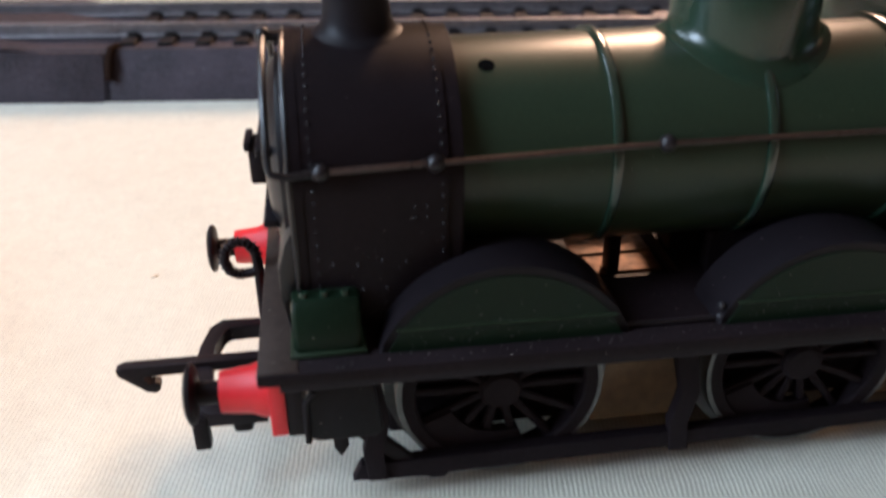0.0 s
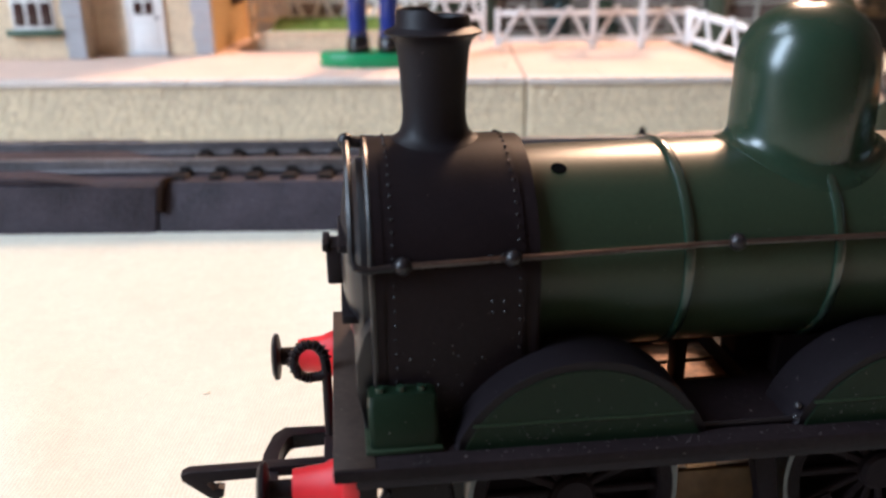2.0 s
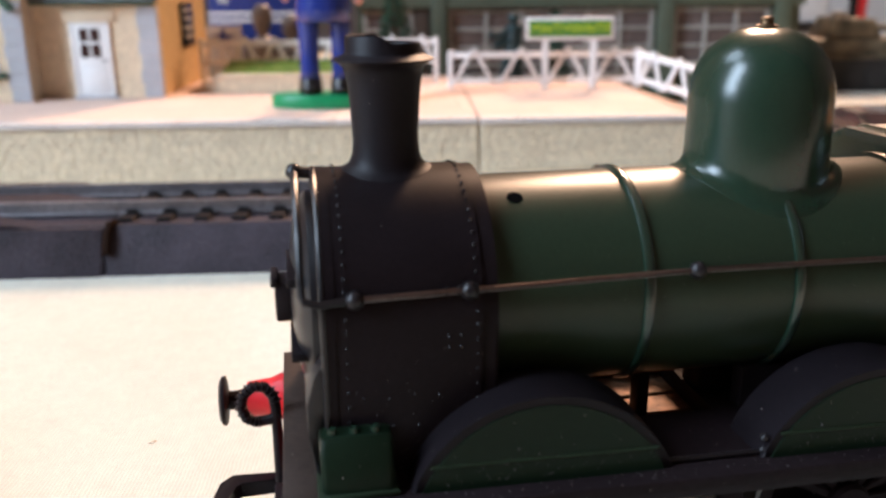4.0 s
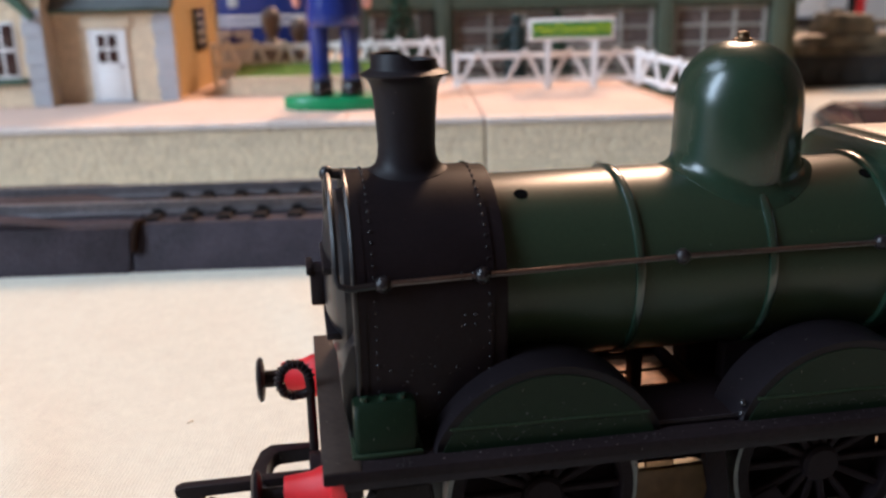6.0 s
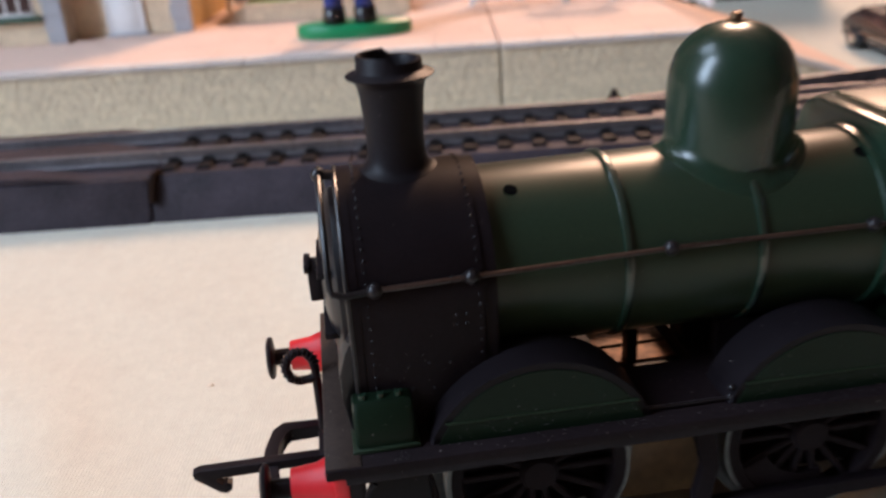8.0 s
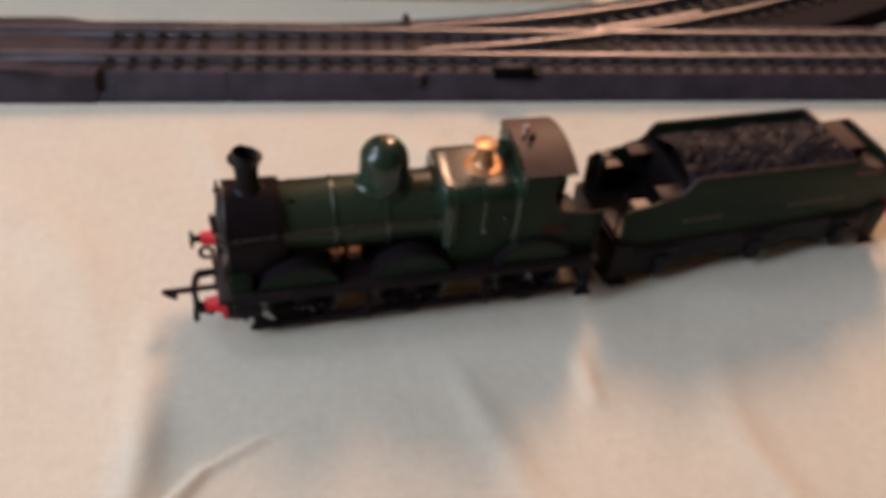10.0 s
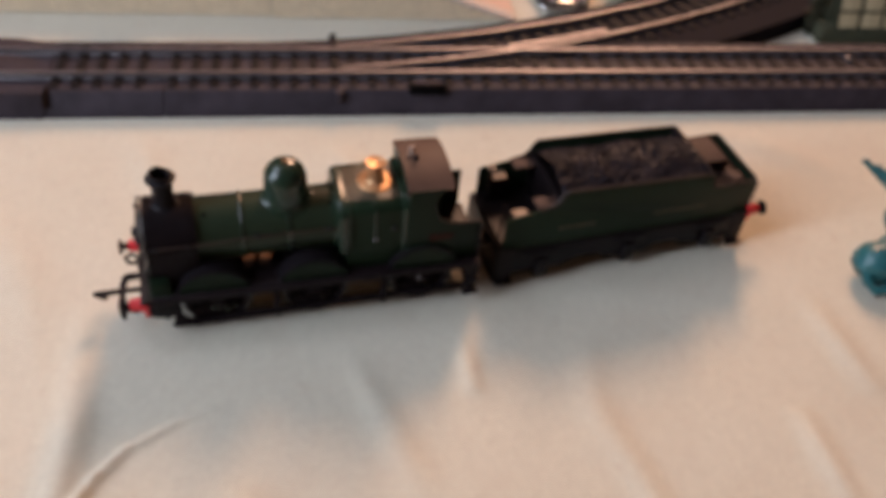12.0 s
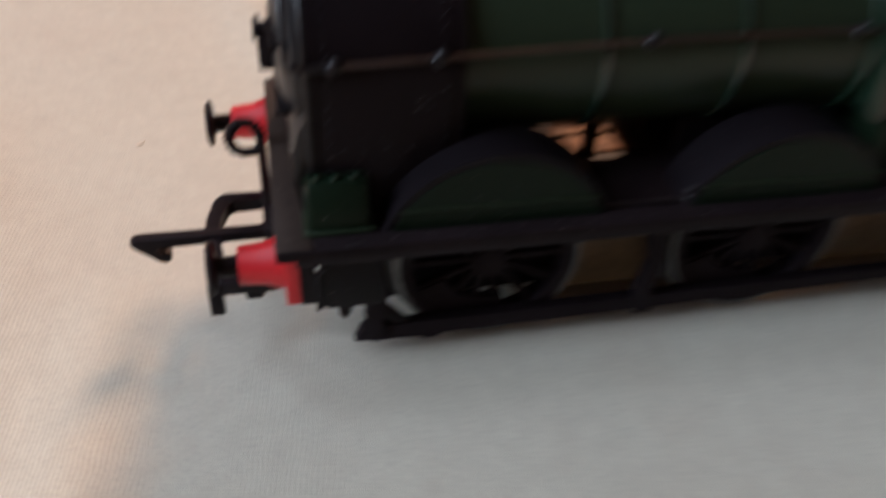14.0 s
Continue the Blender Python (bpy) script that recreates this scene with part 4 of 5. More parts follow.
part("drag_box", box(BM(), 93.2, 95.6, -12.5, 12.5, 6.0, 15.2, 0.3), WHEEL_BLACK, LOCO)
part("drawbar", box(BM(), 93.0, 103.0, -2.0, 2.0, 12.0, 13.6, 0.3), BLACK_PLASTIC, LOCO)
part("lubricator", rod(box(BM(), 76.8, 78.0, -14.9, -13.6, 13.4, 14.6, 0.2), (77.5, -14.8, 14.0), (77.5, -15.2, 14.0), 0.55, 0.5, 10), STEEL, LOCO, "small bright pin")

# ---------------------------------------------------------------- the tender, standing a little askew behind
TENDER = thing("tender", shift(110.2, -7.8, 0, 0, 0, 3.55), "green model tender with black frame, full of coal", "model train")
W = 25.0
tside = [(-5.6, 14.2), (81.0, 14.2), (81.0, 26.6), (65.8, 26.8), (64.6, 27.8), (63.6, 33.0), (13.4, 34.6), (12.2, 33.4), (11.0, 30.9), (9.2, 29.4), (5.0, 28.6), (-5.6, 26.6)]
for y, label in ((0.0, "near"), (W, "far")):
    sgn = -1 if y == 0 else 1
    sd = part("side_sheet", prism(BM(), tside, y - 0.35, y + 0.35, "y", 0.12), GREEN_MID, TENDER, "dark green side sheet with faded lettering")
    coping = [(5.0, y, 28.7), (9.2, y, 29.5), (11.0, y, 31.0), (12.2, y, 33.5), (13.4, y + sgn * 0.2, 34.7), (40, y + sgn * 0.3, 33.9), (63.4, y + sgn * 0.2, 33.1)]
    # warm light along the top edge is put into the coping's brown
    part("coping", tube(BM(), coping, 0.5, 8), BROWN_PLATE, sd, "coping browned for the light along its edge")
    for a, b, n in ((12.0, 25.0, 5), (45.0, 64.0, 7)):
        step = (b - a) / n
        for k in range(n):
            o = y + sgn * 0.36
            bar = box(BM(), a + step * k + 0.3, a + step * (k + 1) - 0.5, min(o, o + sgn * 0.05), max(o, o + sgn * 0.05), 20.0, 20.85)
            part("lettering_bar", bar, GOLD, sd)
    part("lining", tube(BM(), [(-5.0, y + sgn * 0.4, 15.2), (80.4, y + sgn * 0.4, 15.2)], 0.22, 6), GREEN, sd)
    part("frame", prism(BM(), [(-6.5, 13.4), (82.0, 13.4), (82.0, 8.0), (76, 4.6), (60, 4.6), (56, 7.4), (49, 7.4), (46, 4.6), (31, 4.6), (28, 7.4), (20, 7.4), (16, 4.6), (-2, 4.6), (-6.5, 7.0)], y - 0.5 + sgn * 0.6, y + 0.5 + sgn * 0.6, "y", 0.2), BLACK_SATIN, TENDER)
    for x in (8.0, 38.5, 68.0):
        ax = part("axlebox", box(box(BM(), x - 2.2, x + 2.2, min(y + sgn * 0.8, y + sgn * 2.6), max(y + sgn * 0.8, y + sgn * 2.6), 3.0, 10.2, 0.5), x - 5.5, x + 5.5, min(y + sgn * 0.9, y + sgn * 2.0), max(y + sgn * 0.9, y + sgn * 2.0), 11.0, 13.0, 0.5), BLACK_SATIN, TENDER)
        w = part("wheel", lathe(BM(), [(0.01, -1.0), (6.6, -1.0), (6.9, -0.8), (6.9, 0.8), (7.6, 0.9), (7.6, 1.4), (0.01, 1.4)], (0, 0, 0), 36, "y"), BLACK_PLASTIC, TENDER, "black tender wheel")
        w.matrix_basis = shift(x, y - sgn * 3.4, 7.0, 0, 0, 0 if sgn < 0 else 180)
    for x in (-4.0, 79.0):
        st = part("step", prism(BM(), [(x - 2.8, 15.5), (x + 2.8, 15.5), (x + 2.4, 1.6), (x - 2.4, 1.6)], y + sgn * 1.0 - 0.35, y + sgn * 1.0 + 0.35, "y", 0.15), BLACK_PLASTIC, TENDER)
        part("tread", box(BM(), x - 2.6, x + 2.6, min(y + sgn * 0.8, y + sgn * 2.6), max(y + sgn * 0.8, y + sgn * 2.6), 1.6, 2.4, 0.1), BLACK_PLASTIC, st)
part("front_beam", box(BM(), -7.2, -5.6, -1.2, W + 1.2, 1.2, 16.4, 0.3), BLACK_SATIN, TENDER)
part("inner_frame", box(BM(), -5.0, 80.0, 4.0, W - 4.0, 6.0, 15.4, 0.3), BLACK_SATIN, TENDER)
part("running_plate", box(BM(), -6.8, 82.4, -0.9, W + 0.9, 12.9, 14.0, 0.2), BLACK_PLASTIC, TENDER)
tank = part("tank", box(BM(), 62.5, 80.6, 0.4, W - 0.4, 16.8, 24.8, 0.3), TANK_BROWN, TENDER, "brown-black rear water tank top")
part("tank_rear", box(BM(), 80.3, 81.2, -0.3, W + 0.3, 16.6, 27.4, 0.2), GREEN_SHADED, tank)
part("rear_rim", tube(BM(), [(65.5, 0, 27.2), (80.6, 0, 27.4), (81.0, 1, 27.6), (81.0, W - 1, 27.6), (80.6, W, 27.4), (65.5, W, 27.2)], 0.5, 8), BROWN_PLATE, tank, "rim browned for the light along its edge")
part("filler", lathe(BM(), [(2.6, 24.7), (2.6, 25.4), (2.3, 25.7), (0.01, 25.8)], (77.0, 6.0, 0), 28), TANK_BROWN, tank)
part("rear_handrail", tube(BM(), [(81.6, -0.2, 17.0), (81.9, -0.2, 19.0), (81.9, -0.2, 25.4), (81.5, -0.2, 26.8)], 0.3, 8), STEEL, tank)
# black below its brown lid: the box's shaded front is in the colour
tank_box = part("tank_box", box(BM(), 64.0, 76.5, 10.5, W - 1.0, 24.6, 28.0, 0.3), BLACK_PLASTIC, tank)
part("box_lid", box(BM(), 64.3, 76.3, 10.7, W - 1.2, 28.0, 28.4, 0.15), TANK_BROWN, tank_box, "dull brown lid")
# thin black sheet painted as the shadow beside the tank box
part("well", box(BM(), 64.0, 74.0, 2.5, 10.4, 24.8, 25.0, 0.05), WHEEL_BLACK, tank)
part("bulkhead", box(BM(), 62.0, 63.2, 0.3, W - 0.3, 16.8, 34.0, 0.3), BLACK_PLASTIC, TENDER)
part("bulkhead", box(BM(), 11.5, 12.8, 0.3, W - 0.3, 16.8, 31.0, 0.3), BLACK_PLASTIC, TENDER)
part("coal_floor", box(BM(), 12.5, 62.3, 0.3, W - 0.3, 16.8, 28.0), BLACK_PLASTIC, TENDER)
part("floor", box(BM(), -6.0, 12.0, 0.3, W - 0.3, 16.6, 17.6), BLACK_PLASTIC, TENDER)
for y in (3.0, W - 3.0):
    part("locker", box(BM(), -2.5, 3.0, y - 2.4, y + 2.4, 17.6, 25.4, 0.4), BLACK_PLASTIC, TENDER, "dark tool locker with its lit lid painted brown")
    part("lid", box(BM(), -2.2, 2.6, y - 2.2, y + 2.2, 25.3, 25.9, 0.2), TAN_TOP, TENDER)
    part("shelf", box(BM(), 4.5, 12.0, y - 2.4, y + 2.4, 28.6, 29.4, 0.2), TANK_BROWN, TENDER)
    part("tender_handrail", tube(BM(), [(-5.6, y, 17.0), (-5.6, y, 29.5), (-5.2, y, 30.0), (-4.6, y, 30.0)], 0.35, 8), BLACK_PLASTIC, TENDER)
part("brake_column", lathe(BM(), [(1.0, 17.4), (0.6, 18.4), (0.6, 29.6), (1.5, 29.9), (1.5, 30.3), (0.01, 30.4)], (-3.2, 20.5, 0), 16), BLACK_PLASTIC, TENDER)
rng = random.Random(5)
coal = BM()
base = [[None] * 41 for _ in range(21)]
for j in range(21):
    for i in range(41):
        x, y = 12.6 + 49.4 * i / 40, 0.5 + 24 * j / 20
        h = 31.2 + 4.3 * math.sin(math.pi * j / 20) ** 0.8 - 1.2 * (i / 40) + 1.1 * noise.noise((x * 0.13, y * 0.13, 1)) + rng.uniform(-0.35, 0.35)
        base[j][i] = coal.verts.new((x, y, h))
for j in range(20):
    for i in range(40):
        coal.faces.new((base[j][i], base[j][i + 1], base[j + 1][i + 1], base[j + 1][i]))
for _ in range(1700):
    i, j = rng.uniform(0.5, 39.5), rng.uniform(0.5, 19.5)
    v = base[int(j)][int(i)].co
    r = rng.uniform(0.2, 0.58)
    g = bmesh.ops.create_icosphere(coal, subdivisions=1, radius=r, matrix=Matrix.Translation(v + Vector((0, 0, 0.15 * r))) @ Euler((rng.random() * 6, rng.random() * 6, 0)).to_matrix().to_4x4() @ Matrix.Diagonal((1, rng.uniform(0.6, 1), rng.uniform(0.5, 0.9), 1)))
    for w in g["verts"]:
        w.co += Vector((rng.uniform(-.2, .2), rng.uniform(-.2, .2), rng.uniform(-.2, .2))) * r
tagged(part("coal", coal, COAL, TENDER, "heap of glossy black coal", smooth=False), kind="stuff")
for y in (0.6, 24.4):
    buffer(TENDER, 82.0, y, 14.0, 1)
part("rear_beam", box(BM(), 81.4, 82.4, -1.4, W + 1.4, 11.0, 16.6, 0.2), RED, TENDER, "red rear buffer beam")
tc_ = part("coupling", box(BM(), 80.0, 88.0, 9.5, 15.5, 8.6, 10.0, 0.3), BLACK_PLASTIC, TENDER)
part("bow", box(BM(), 87.6, 89.2, 5.5, 19.5, 7.8, 9.4, 0.3), BLACK_PLASTIC, tc_)

# ---------------------------------------------------------------- the layout behind: u along the track, v away from the train
BG = pose(0, 0.09699, 0, 0, 0, -7.68)


def at_bg(u, v, z=0.0, turn=0.0):
    return BG @ shift(u, v, z, 0, 0, turn)


TRACK = BG @ shift(93, 0.5, 0, 0, 0, 1.0) @ shift(-93, 0, 0)


def at_track(u, v, z=0.0, turn=0.0):
    return TRACK @ shift(u, v, z, 0, 0, turn)


# track: sections of black moulded bed with sleepers, chairs and two rails
def rail_outline(c, top):
    return [(c - 1.1, top - 2.6), (c + 1.1, top - 2.6), (c + 0.3, top - 2.2), (c + 0.3, top - 0.8), (c + 0.56, top - 0.6), (c + 0.5, top), (c - 0.5, top), (c - 0.56, top - 0.6), (c - 0.3, top - 0.8), (c - 0.3, top - 2.2)]


RAIL_V, RAIL_TOP, DECK = (12.6, 29.1), 12.2, 9.2


def track(u0, u1, label, sleepers=True, bed=True, name="track_section"):
    tr = thing(name, at_track(u0, 0), label, "model track", "track sections")
    n = u1 - u0
    body = prism(BM(), [(0.0, 0), (41.5, 0), (39.6, DECK - 0.8), (38.6, DECK), (4.6, DECK), (3.7, DECK - 0.7)], 0.2, n - 0.2, "x")
    part("bed", body, BED, tr, "black stippled plastic trackbed")
    for v in RAIL_V:
        part("rail", prism(BM(), rail_outline(v, RAIL_TOP), 0.1, n - 0.1, "x"), STEEL, tr, "bright steel rail")
    if sleepers:
        first = None
        for k in range(int(n / 7.45)):
            x = 3.2 + 7.45 * k
            if first is None:
                s = BM()
                box(s, -1.5, 1.5, 6.2, 35.6, DECK - 0.1, DECK + 0.75, 0.2, 1)
                for v in RAIL_V:
                    for d in (-1.5, 1.5):
                        box(s, -1.0, 1.0, v + d - 0.55, v + d + 0.55, DECK + 0.6, DECK + 1.5, 0.2, 1)
                first = part("sleeper", s, SLEEPER, tr, smooth=False)
                first.matrix_basis = shift(x, 0, 0)
            else:
                twin(first, shift(x, 0, 0), tr)
    return tr


track(-36.0, 6.0, "straight black track section with steel rails")
track(6.0, 289.5, "long straight black track section with steel rails")
track(289.5, 420.0, "straight black track section with steel rails")
ramp = track(-160.0, -36.0, "plain black ramp section with rails set flush", sleepers=False)
for v0, v1 in ((15.4, 26.6), (32.0, 38.4)):
    part("infill", prism(BM(), [(0, DECK - 0.2), (120, DECK - 0.2), (108, DECK + 1.6), (0, DECK + 1.6)], v0, v1, "y", 0.3), BED, ramp)
part("side_block", prism(BM(), [(-0.35, 0), (4.0, 0), (4.4, 8.9), (3.3, 8.8)], 0, 123.4, "x", 0.3), BED, ramp)
part("apron", prism(BM(), [(0, 8.2), (121, 8.2), (96, 10.4), (0, 11.0)], 4.0, 10.6, "y", 0.3), BED, ramp)
joint = thing("track_joiner", at_track(-35.4, 0), "rusty brown wire poking from the track joint", "wire")
part("wire", tube(BM(), [(0.8, 6, 9.3), (0.2, 3.6, 9.4), (0.0, 2.4, 7.8), (-0.2, 1.4, 5.0), (-0.1, 0.9, 4.2)], 0.8, 7), material("rust_wire", (0.016, 0.008, 0.005), 0.8, spec=0.05, vary=0.4, grain=1500), joint)
joint2 = thing("track_joiner", at_track(70.8, 0), "dark brown clip at a track joint", "wire")
part("clip_body", box(BM(), -1.4, 1.4, 1.4, 4.6, 4.8, 9.6, 0.4), BED, joint2)
clip = thing("rail_clip", at_track(97.5, 0), "black plastic power clip on the trackbed", "clip")
part("clip_body", box(BM(), 0, 14.5, 2.2, 6.2, 8.0, 10.6, 0.5), HOLE, clip)
part("spring", box(BM(), 2, 12, 6.2, 10.0, 9.2, 10.0, 0.3), BED, clip)

pinj = thing("rail_joiner", at_track(290.5, 24.6, DECK), "small pale metal rail joiner", "clip")
part("clip_body", box(box(BM(), -1.6, 1.6, -0.9, 0.9, -0.2, 2.0, 0.4), -0.8, 0.8, -1.6, 1.6, -0.2, 1.2, 0.2), STEEL, pinj)

# the turnout: a second pair of rails that swings away from the straight
POINT = thing("turnout", at_track(60, 0), "curved turnout track diverging from the straight", "model track", "track sections")


def swing(u):
    """How far the diverging track has moved from the straight at u (mm)."""
    return max(0.0, u - 20.0) ** 2 / 943.0


def ribbon(v_lo, v_hi, z_lo, z_hi, u0, u1, n=60):
    bm = BM()
    rows = []
    for k in range(n + 1):
        u = u0 + (u1 - u0) * k / n
        s, slope = swing(u), (swing(u + 0.5) - swing(u - 0.5))
        nx, ny = -slope / math.hypot(1, slope), 1 / math.hypot(1, slope)
        rows.append([bm.verts.new((u - 60 + nx * (v - 20.85), 20.85 + s + ny * (v - 20.85), z)) for v, z in ((v_lo, z_lo), (v_hi, z_lo), (v_hi, z_hi), (v_lo, z_hi))])
    for a, b in zip(rows, rows[1:]):
        for k in range(4):
            bm.faces.new((a[k], a[(k + 1) % 4], b[(k + 1) % 4], b[k]))
    bm.faces.new(rows[0])
    bm.faces.new(rows[-1])
    return bm


part("bed", ribbon(5.0, 38.6, 0.05, DECK - 0.25, 24, 330, 90), BED_DARK, POINT)
part("wedge", ribbon(-7.0, 5.0, 0.05, DECK - 0.3, 128, 330), BED_DARK, POINT)
for v in RAIL_V:
    part("rail", ribbon(v - 0.5, v + 0.5, DECK + 0.3, RAIL_TOP - 0.05, 72, 330), STEEL, POINT)
part("check_rail", ribbon(RAIL_V[0] + 3.0, RAIL_V[0] + 4.2, DECK + 0.3, RAIL_TOP - 0.1, 140, 185), STEEL, POINT)
part("frog", prism(BM(), [(92, 29.0), (110, 28.0), (112, 33.5), (96, 33.5)], DECK, DECK + 1.6, "z", 0.3), BOOT, POINT)
first = None
for k in range(30):
    u = 122 + 7.3 * k
    s, slope = swing(u), (swing(u + 0.5) - swing(u - 0.5))
    m = shift(u - 60, 20.85 + s, 0, 0, 0, math.degrees(math.atan(slope)))
    if first is None:
        first = part("sleeper", box(BM(), -1.5, 1.5, -14.5, 14.5, DECK - 0.3, DECK + 0.7, 0.2, 1), SLEEPER, POINT, smooth=False)
        first.matrix_basis = m
    else:
        twin(first, m, POINT)
pin = thing("point_lever", at_track(69.6, 41.6, DECK), "small black point lever beside the rails", "lever")
part("lever", rod(ball(BM(), (0, 0, 1.7), 0.95, 10), (0, 0, -0.3), (0, 0, 1.6), 0.8, 0.6, 10), BLACK_PLASTIC, pin)
part("tie_bar", box(BM(), -1.6, 1.6, -30.0, 1.0, 0.0, 0.9, 0.2), SLEEPER, pin)


# platform: stone-faced front, coping, paving
def unit_stones():
    """Six rough block faces, one unit square, a little different from each other."""
    made, r = [], random.Random(77)
    for k in range(6):
        bm = BM()
        lo = [(0.04, 0.06), (0.96, 0.06), (0.96, 0.94), (0.04, 0.94)]
        hi = [(0.04 + r.uniform(0.05, 0.12), 0.06 + r.uniform(0.08, 0.2)), (0.96 - r.uniform(0.05, 0.12), 0.06 + r.uniform(0.08, 0.2)),
              (0.96 - r.uniform(0.05, 0.12), 0.94 - r.uniform(0.08, 0.2)), (0.04 + r.uniform(0.05, 0.12), 0.94 - r.uniform(0.08, 0.2))]
        A = [bm.verts.new((p[0], 0.0, p[1])) for p in lo]
        B = [bm.verts.new((p[0], -r.uniform(0.6, 1.0), p[1])) for p in hi]
        mid = bm.verts.new((r.uniform(0.4, 0.6), -r.uniform(0.9, 1.3), r.uniform(0.4, 0.6)))
        for q in range(4):
            bm.faces.new((B[q], B[(q + 1) % 4], mid))
            bm.faces.new((A[q], A[(q + 1) % 4], B[(q + 1) % 4], B[q]))
        bmesh.ops.recalc_face_normals(bm, faces=bm.faces)
        me = bpy.data.meshes.new("stone")
        bm.to_mesh(me)
        bm.free()
        made.append(me)
    return made


STONE_SHAPES = {}


def stones(parent, u0, u1, z0, z1, turn, mat, pitch=3.3, course=1.5, seed=1, top=None, singly=(-1e9, 1e9)):
    """Courses of rough blocks on a wall; turn: the pose of the wall's face in millimetres. Blocks between the two values of singly
    are objects of their own, the rest one joined mesh. top(u): the height at which the wall ends."""
    if mat.name not in STONE_SHAPES:
        STONE_SHAPES[mat.name] = unit_stones()
        for me in STONE_SHAPES[mat.name]:
            me.materials.append(mat)
    shapes = STONE_SHAPES[mat.name]
    r, rest, z, count = random.Random(seed), [], z0, 0
    while z < z1 - 0.4:
        h = min(course * r.uniform(0.88, 1.12), z1 - z)
        u = u0
        while u < u1 - 0.3:
            w = min(pitch * r.uniform(0.65, 1.35), u1 - u)
            d, k = r.uniform(0.12, 0.32), r.randrange(6)
            if w > 0.5 and (top is None or z + h < top(u + w)):
                m = turn @ pose(u * MM, 0, z * MM) @ Matrix.Diagonal((w * MM, d * MM, h * MM, 1))
                if singly[0] <= u <= singly[1] and count < 300:
                    o = new("stone", shapes[k])
                    o.parent = parent
                    o.matrix_basis = m
                    count += 1
                else:
                    rest.append((shapes[k], m))
            u += w
        z += h
    if rest:
        bm = bmesh.new()
        for me, m in rest:
            n = len(bm.verts)
            bm.from_mesh(me)
            bm.verts.ensure_lookup_table()
            for v in bm.verts[n:]:
                v.co = m @ v.co
        me = bpy.data.meshes.new("stone_facing")
        bm.to_mesh(me)
        bm.free()
        me.materials.append(mat)
        tagged(new("stone_facing", me), kind="stuff").parent = parent


PZ = 18.7
LATE = []          # small pieces of walls, laid last


def platform(u0, u1, v0, v1, seed, label, ramp=0.0, singly=(-1e9, 1e9)):
    p = thing("platform", at_bg(u0, v0), label, "model platform", "platform sections")
    L, D, H = u1 - u0, v1 - v0, PZ - 1.6
    body = part("body", prism(BM(), [(0, 0), (L + ramp, 0), (L, H), (0, H)], 0, D, "y"), MORTAR, p)
    LATE.append(lambda: stones(body, 0.2, L + ramp - 0.3, 0.2, H - 0.1, Matrix.Identity(4), STONE, seed=seed, singly=singly,
                               top=(lambda u: H if u < L else H * (L + ramp - u) / ramp) if ramp else None))
    u = 0.0
    while u < L - 0.5:
        w = min(10.8, L - u)
        part("coping_stone", box(BM(), u + 0.08, u + w - 0.08, -0.9, 5.4, H, PZ + 0.03, 0.12, 1), COPING, p, smooth=False)
        u += 10.8
    v, row = 5.4, 0
    while v < D - 0.5:
        h = min(14.0, D - v)
        u = -7.0 * (row % 2)
        while u < L - 0.5:
            a, b = max(0, u), min(L, u + 21.6)
            if b - a > 1:
                part("slab", box(BM(), a + 0.07, b - 0.07, v + 0.07, v + h - 0.07, H, PZ, 0.08, 1), SLAB, p, smooth=False)
            u += 21.6
        v += h
        row += 1
    if ramp:
        part("ramp_coping", prism(BM(), [(L, H), (L, PZ), (L + ramp + 1.5, 1.2), (L + ramp, 0)], -0.9, 5.4, "y", 0.1), COPING, p)
        part("ramp_paving", prism(BM(), [(L, H), (L, PZ - 0.1), (L + ramp + 1.4, 1.1), (L + ramp, 0)], 5.5, D, "y", 0.1), SLAB, p)
    return p


platform(-170, 42.8, 76, 200, 3, "model station platform with stone face and pink paving", singly=(90, 210))
platform(43.3, 101, 75, 175, 4, "model station platform end with stone face and ramp", ramp=50.0)


# station building
BUILD = thing("station_building", at_bg(-60, 134, PZ), "model station building of buff stone with grey quoins", "model house")


def wall_block(name, u0, u1, v0, v1, z1, mat, seed, parent, high=34.0):
    w = part(name, box(BM(), u0, u1, v0, v1, 0, z1), MORTAR, parent)
    LATE.append(lambda: stones(w, u0 + 0.2, u1 - 0.2, 0.1, high, shift(0, v0, 0), mat, 3.2, 1.5, seed))
    return w


main = wall_block("wall", -42, 0, 0, 74, 60, STONE, 11, BUILD)
# gable side coloured ochre for the warm light that falls on it
part("gable_face", box(BM(), 0.0, 0.12, 0.1, 73.9, 0, 59), LIT_MORTAR, main)
LATE.append(lambda: stones(main, 0.3, 73.7, 0.1, 44, shift(0.12, 0, 0, 0, 0, 90), STONE_LIT, 3.3, 1.5, 12))
wing = wall_block("wing_wall", -75, -38.5, -8.5, 62, 60, STONE, 13, BUILD)
for u, v, z1 in ((-5.6, 0, 29.8), (-45.7, -8.5, 32)):
    zz = 0.0
    k = 0
    while zz < z1:
        w = 6.6 if k % 2 else 6.0
        part("quoin", box(BM(), u + (6.7 - w), u + 6.9, v - 0.75, v + 2.0, zz + 0.06, min(z1, zz + 4.6) - 0.06, 0.12, 1), QUOIN, main if v == 0 else wing, smooth=False)
        zz += 4.6
        k += 1
# door
dr = part("door", box(BM(), -26.2, -15.4, -0.9, 0.4, 0.8, 23.9, 0.15), WHITE, BUILD, "white panelled station door with four panes")
